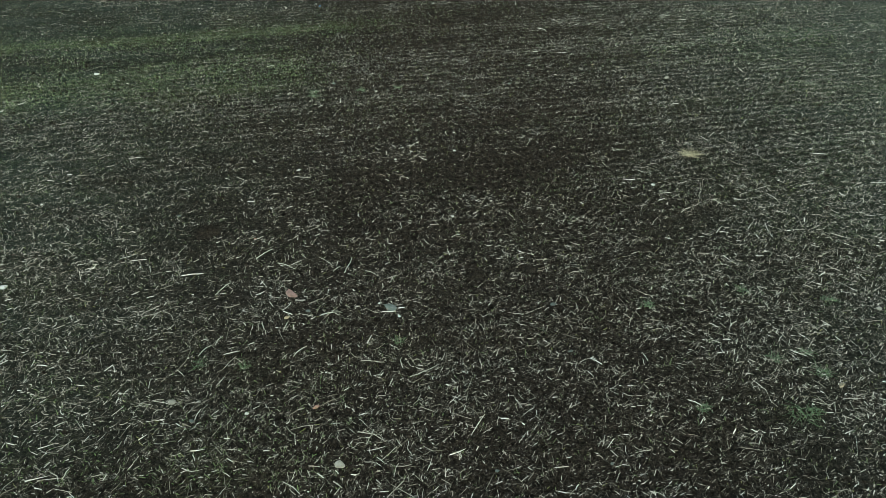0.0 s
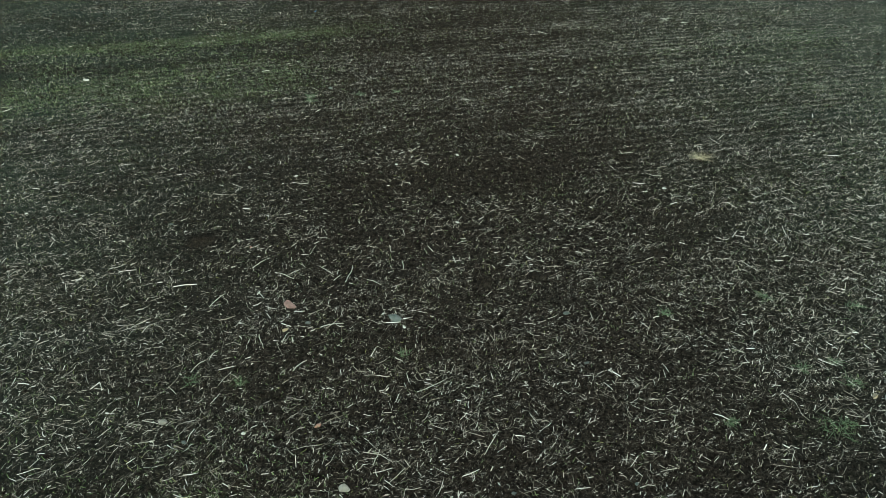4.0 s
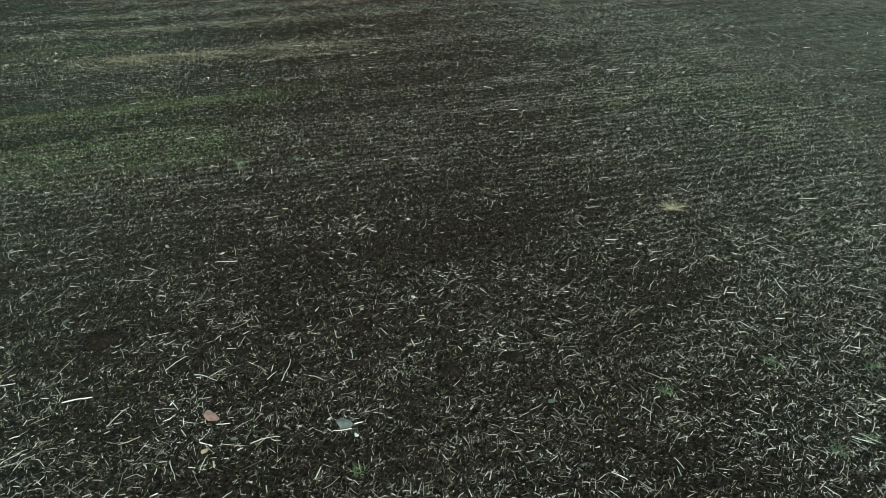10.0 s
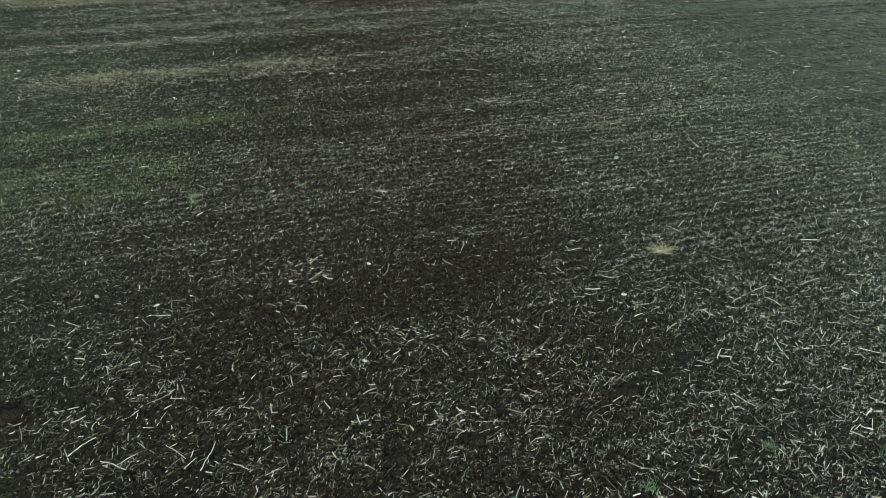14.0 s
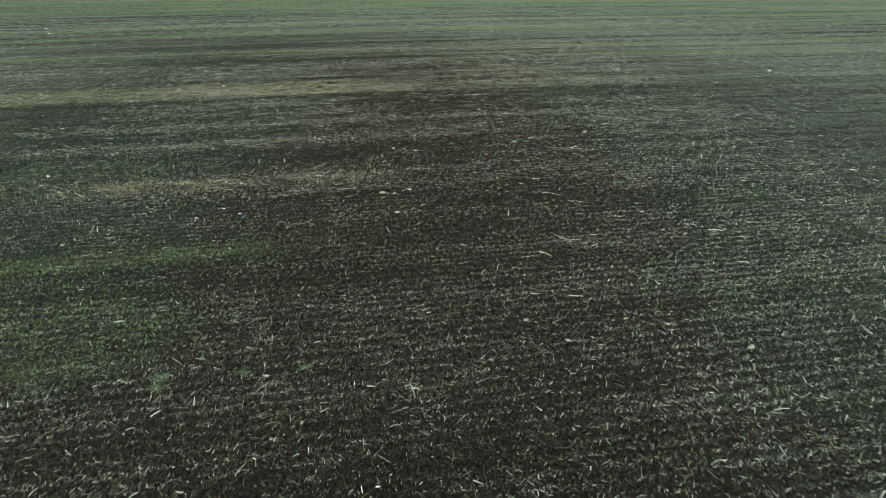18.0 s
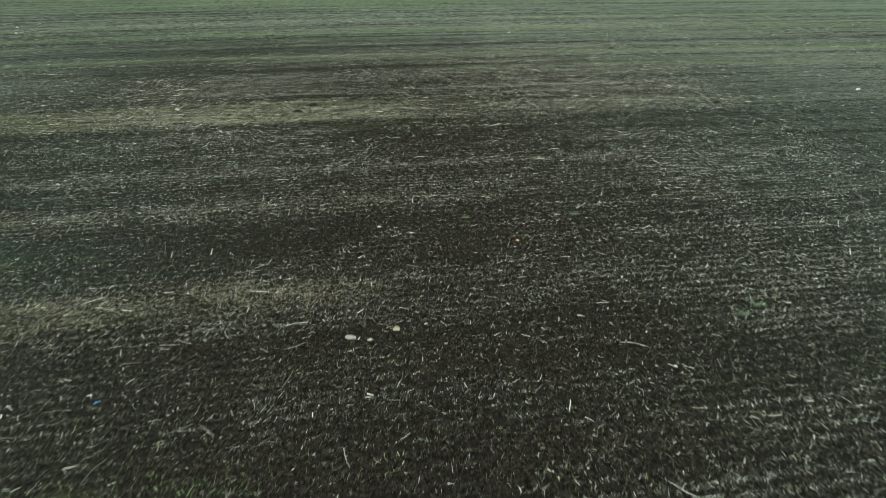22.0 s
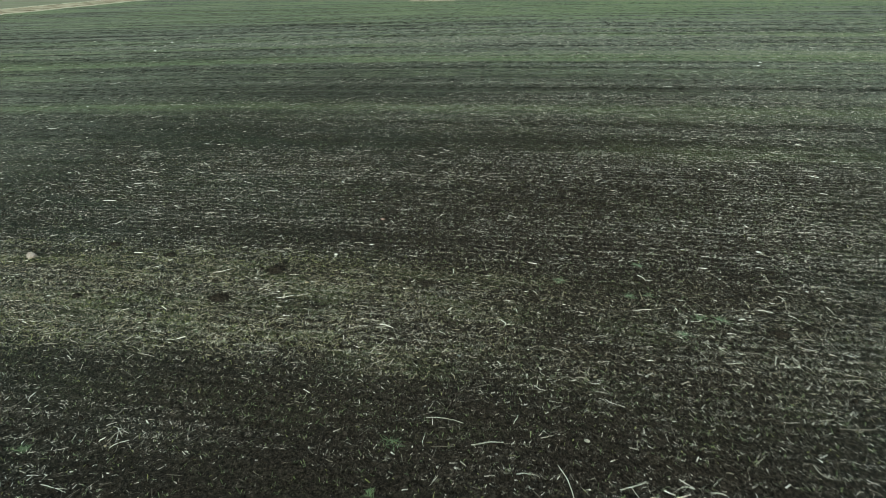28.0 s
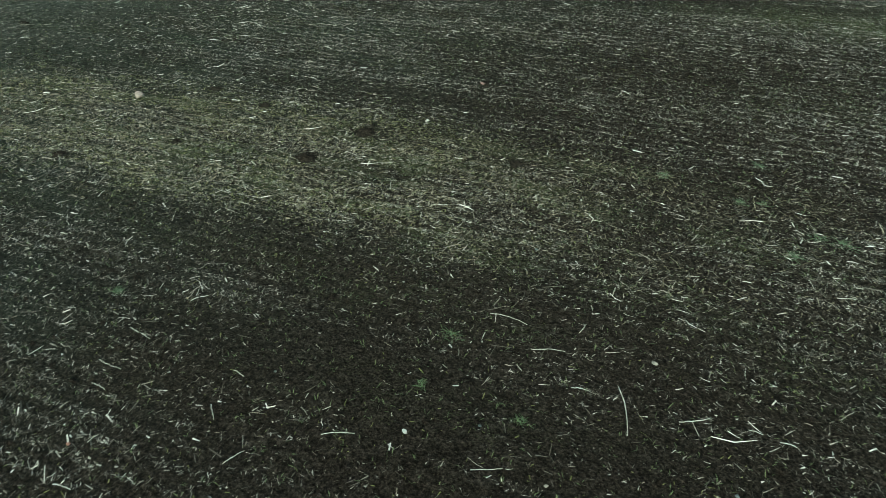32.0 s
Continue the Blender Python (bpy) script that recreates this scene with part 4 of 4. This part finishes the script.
stone(1.27, 11.68, 0.077, "grey")
stone(5.44, 14.47, 0.075, "pale")
stone(-1.31, 11.31, 0.065, "white")
stone(-8.44, 18.83, 0.100, "white")
stone(3.10, 12.68, 0.067, "tan")
stone(0.52, 14.97, 0.052, "pink")
stone(-0.71, 17.80, 0.146, "pale")
stone(-0.16, 18.03, 0.104, "tan")
stone(-0.85, 21.48, 0.080, "white")
stone(-0.46, 17.75, 0.079, "pale")
stone(0.20, 18.21, 0.047, "white")
stone(0.48, 17.70, 0.055, "pale")
stone(-2.46, 19.86, 0.045, "white")
stone(-3.16, 19.28, 0.052, "pale")
stone(1.57, 21.02, 0.066, "orange")
stone(1.84, 20.37, 0.045, "pale")
stone(2.90, 22.05, 0.072, "pale")
stone(-5.28, 26.49, 0.064, "white")
stone(-8.70, 31.08, 0.145, "rose", 0.75, 0.40)
stone(-3.99, 32.94, 0.077, "white")
stone(2.41, 35.32, 0.084, "white")
stone(3.23, 25.06, 0.074, "grey")
stone(-3.95, 34.56, 0.086, "pink")
stone(3.16, 34.08, 0.062, "white")
stone(3.16, 17.37, 0.050, "white")
stone(-3.86, 31.88, 0.069, "tan")
stone(-19.43, 41.24, 0.096, "white")
stone(-34.35, 60.93, 0.183, "white")
stone(3.49, 59.06, 0.124, "white")
stone(-4.07, 28.14, 0.040, "grey")
stone(-0.81, 28.04, 0.054, "white")
stone(-0.32, 28.43, 0.039, "grey")
stone(0.66, 29.89, 0.067, "pale")
stone(-1.04, 30.89, 0.059, "grey")
stone(-2.20, 27.93, 0.038, "grey")
stone(1.62, 28.94, 0.050, "grey")
stone(0.39, 28.24, 0.037, "pale")
stone(-3.09, 26.45, 0.045, "red")
stone(-3.76, 28.17, 0.039, "tan")
stone(15.28, 35.83, 0.193, "white")
stone(-31.29, 56.27, 0.214, "white")
stone(3.34, 57.71, 0.185, "white")

stalk(0.48, 29.47, 0.74, 29.01)
stalk(1.05, 29.38, 1.26, 29.57)
stalk(0.13, 29.22, 0.30, 29.28)
stalk(-3.73, 27.14, -3.44, 27.18)
stalk(-3.54, 26.94, -3.34, 26.95)
stalk(-3.85, 27.55, -3.55, 27.57)
stalk(-2.41, 27.36, -2.26, 27.27)
stalk(-1.86, 27.02, -1.81, 27.20)
stalk(-1.38, 27.65, -1.14, 27.80)
stalk(-2.83, 26.17, -2.67, 26.22)
stalk(-2.54, 27.74, -2.40, 27.73)
stalk(-3.69, 28.16, -3.59, 28.31)
stalk(-0.37, 29.45, -0.09, 29.60)
stalk(-0.94, 29.66, -0.55, 29.72)
stalk(-0.07, 29.88, -0.06, 30.01)
stalk(1.79, 29.62, 1.92, 29.65)
stalk(1.55, 29.62, 1.66, 29.63)
stalk(-0.16, 28.02, 0.11, 28.22)
stalk(1.92, 31.74, 2.09, 31.82)
stalk(-1.41, 5.16, -1.16, 5.22)
stalk(-1.60, 4.56, -1.48, 4.71)
stalk(-2.05, 5.05, -1.96, 4.86)
stalk(-1.78, 4.93, -1.75, 5.08)
stalk(-2.62, 4.54, -2.52, 4.70)
stalk(-2.48, 4.70, -2.43, 4.83)
stalk(-0.70, 3.47, -0.65, 3.62)
stalk(-3.73, 3.64, -3.63, 3.71)
stalk(-3.37, 3.08, -3.35, 3.19)
stalk(-0.34, 4.31, -0.03, 4.49)
stalk(-2.39, 6.21, -2.22, 6.39)
stalk(-2.72, 5.52, -2.59, 5.74)
stalk(-2.10, 6.13, -1.86, 6.02)
stalk(-1.37, 5.97, -1.30, 6.09)
stalk(-1.23, 5.94, -1.17, 6.25)
stalk(0.11, 6.71, 0.24, 6.79)
stalk(-0.97, 5.98, -0.83, 5.89)
stalk(-0.57, 6.35, -0.55, 6.19)
stalk(2.78, 9.18, 2.79, 9.08)
stalk(2.79, 9.08, 2.98, 9.13)
stalk(1.38, 9.21, 1.44, 9.42)
stalk(-1.14, 9.73, -1.10, 9.90)
stalk(4.20, 12.46, 4.16, 12.27)
stalk(-0.41, 15.80, -0.33, 15.60)
stalk(2.19, 14.79, 2.37, 14.64)
stalk(5.33, 15.90, 5.56, 15.84)
stalk(-2.36, 18.93, -2.07, 18.96)
stalk(0.39, 18.29, 0.48, 18.10)
stalk(2.49, 18.79, 2.68, 18.82)
stalk(2.60, 17.81, 2.94, 17.75)
stalk(-2.27, 25.17, -2.07, 25.42)
stalk(-0.62, 25.92, -0.36, 26.00)
stalk(2.27, 25.90, 2.55, 25.99)
stalk(2.72, 26.77, 3.04, 26.87)
stalk(-3.14, 24.20, -3.17, 24.46)
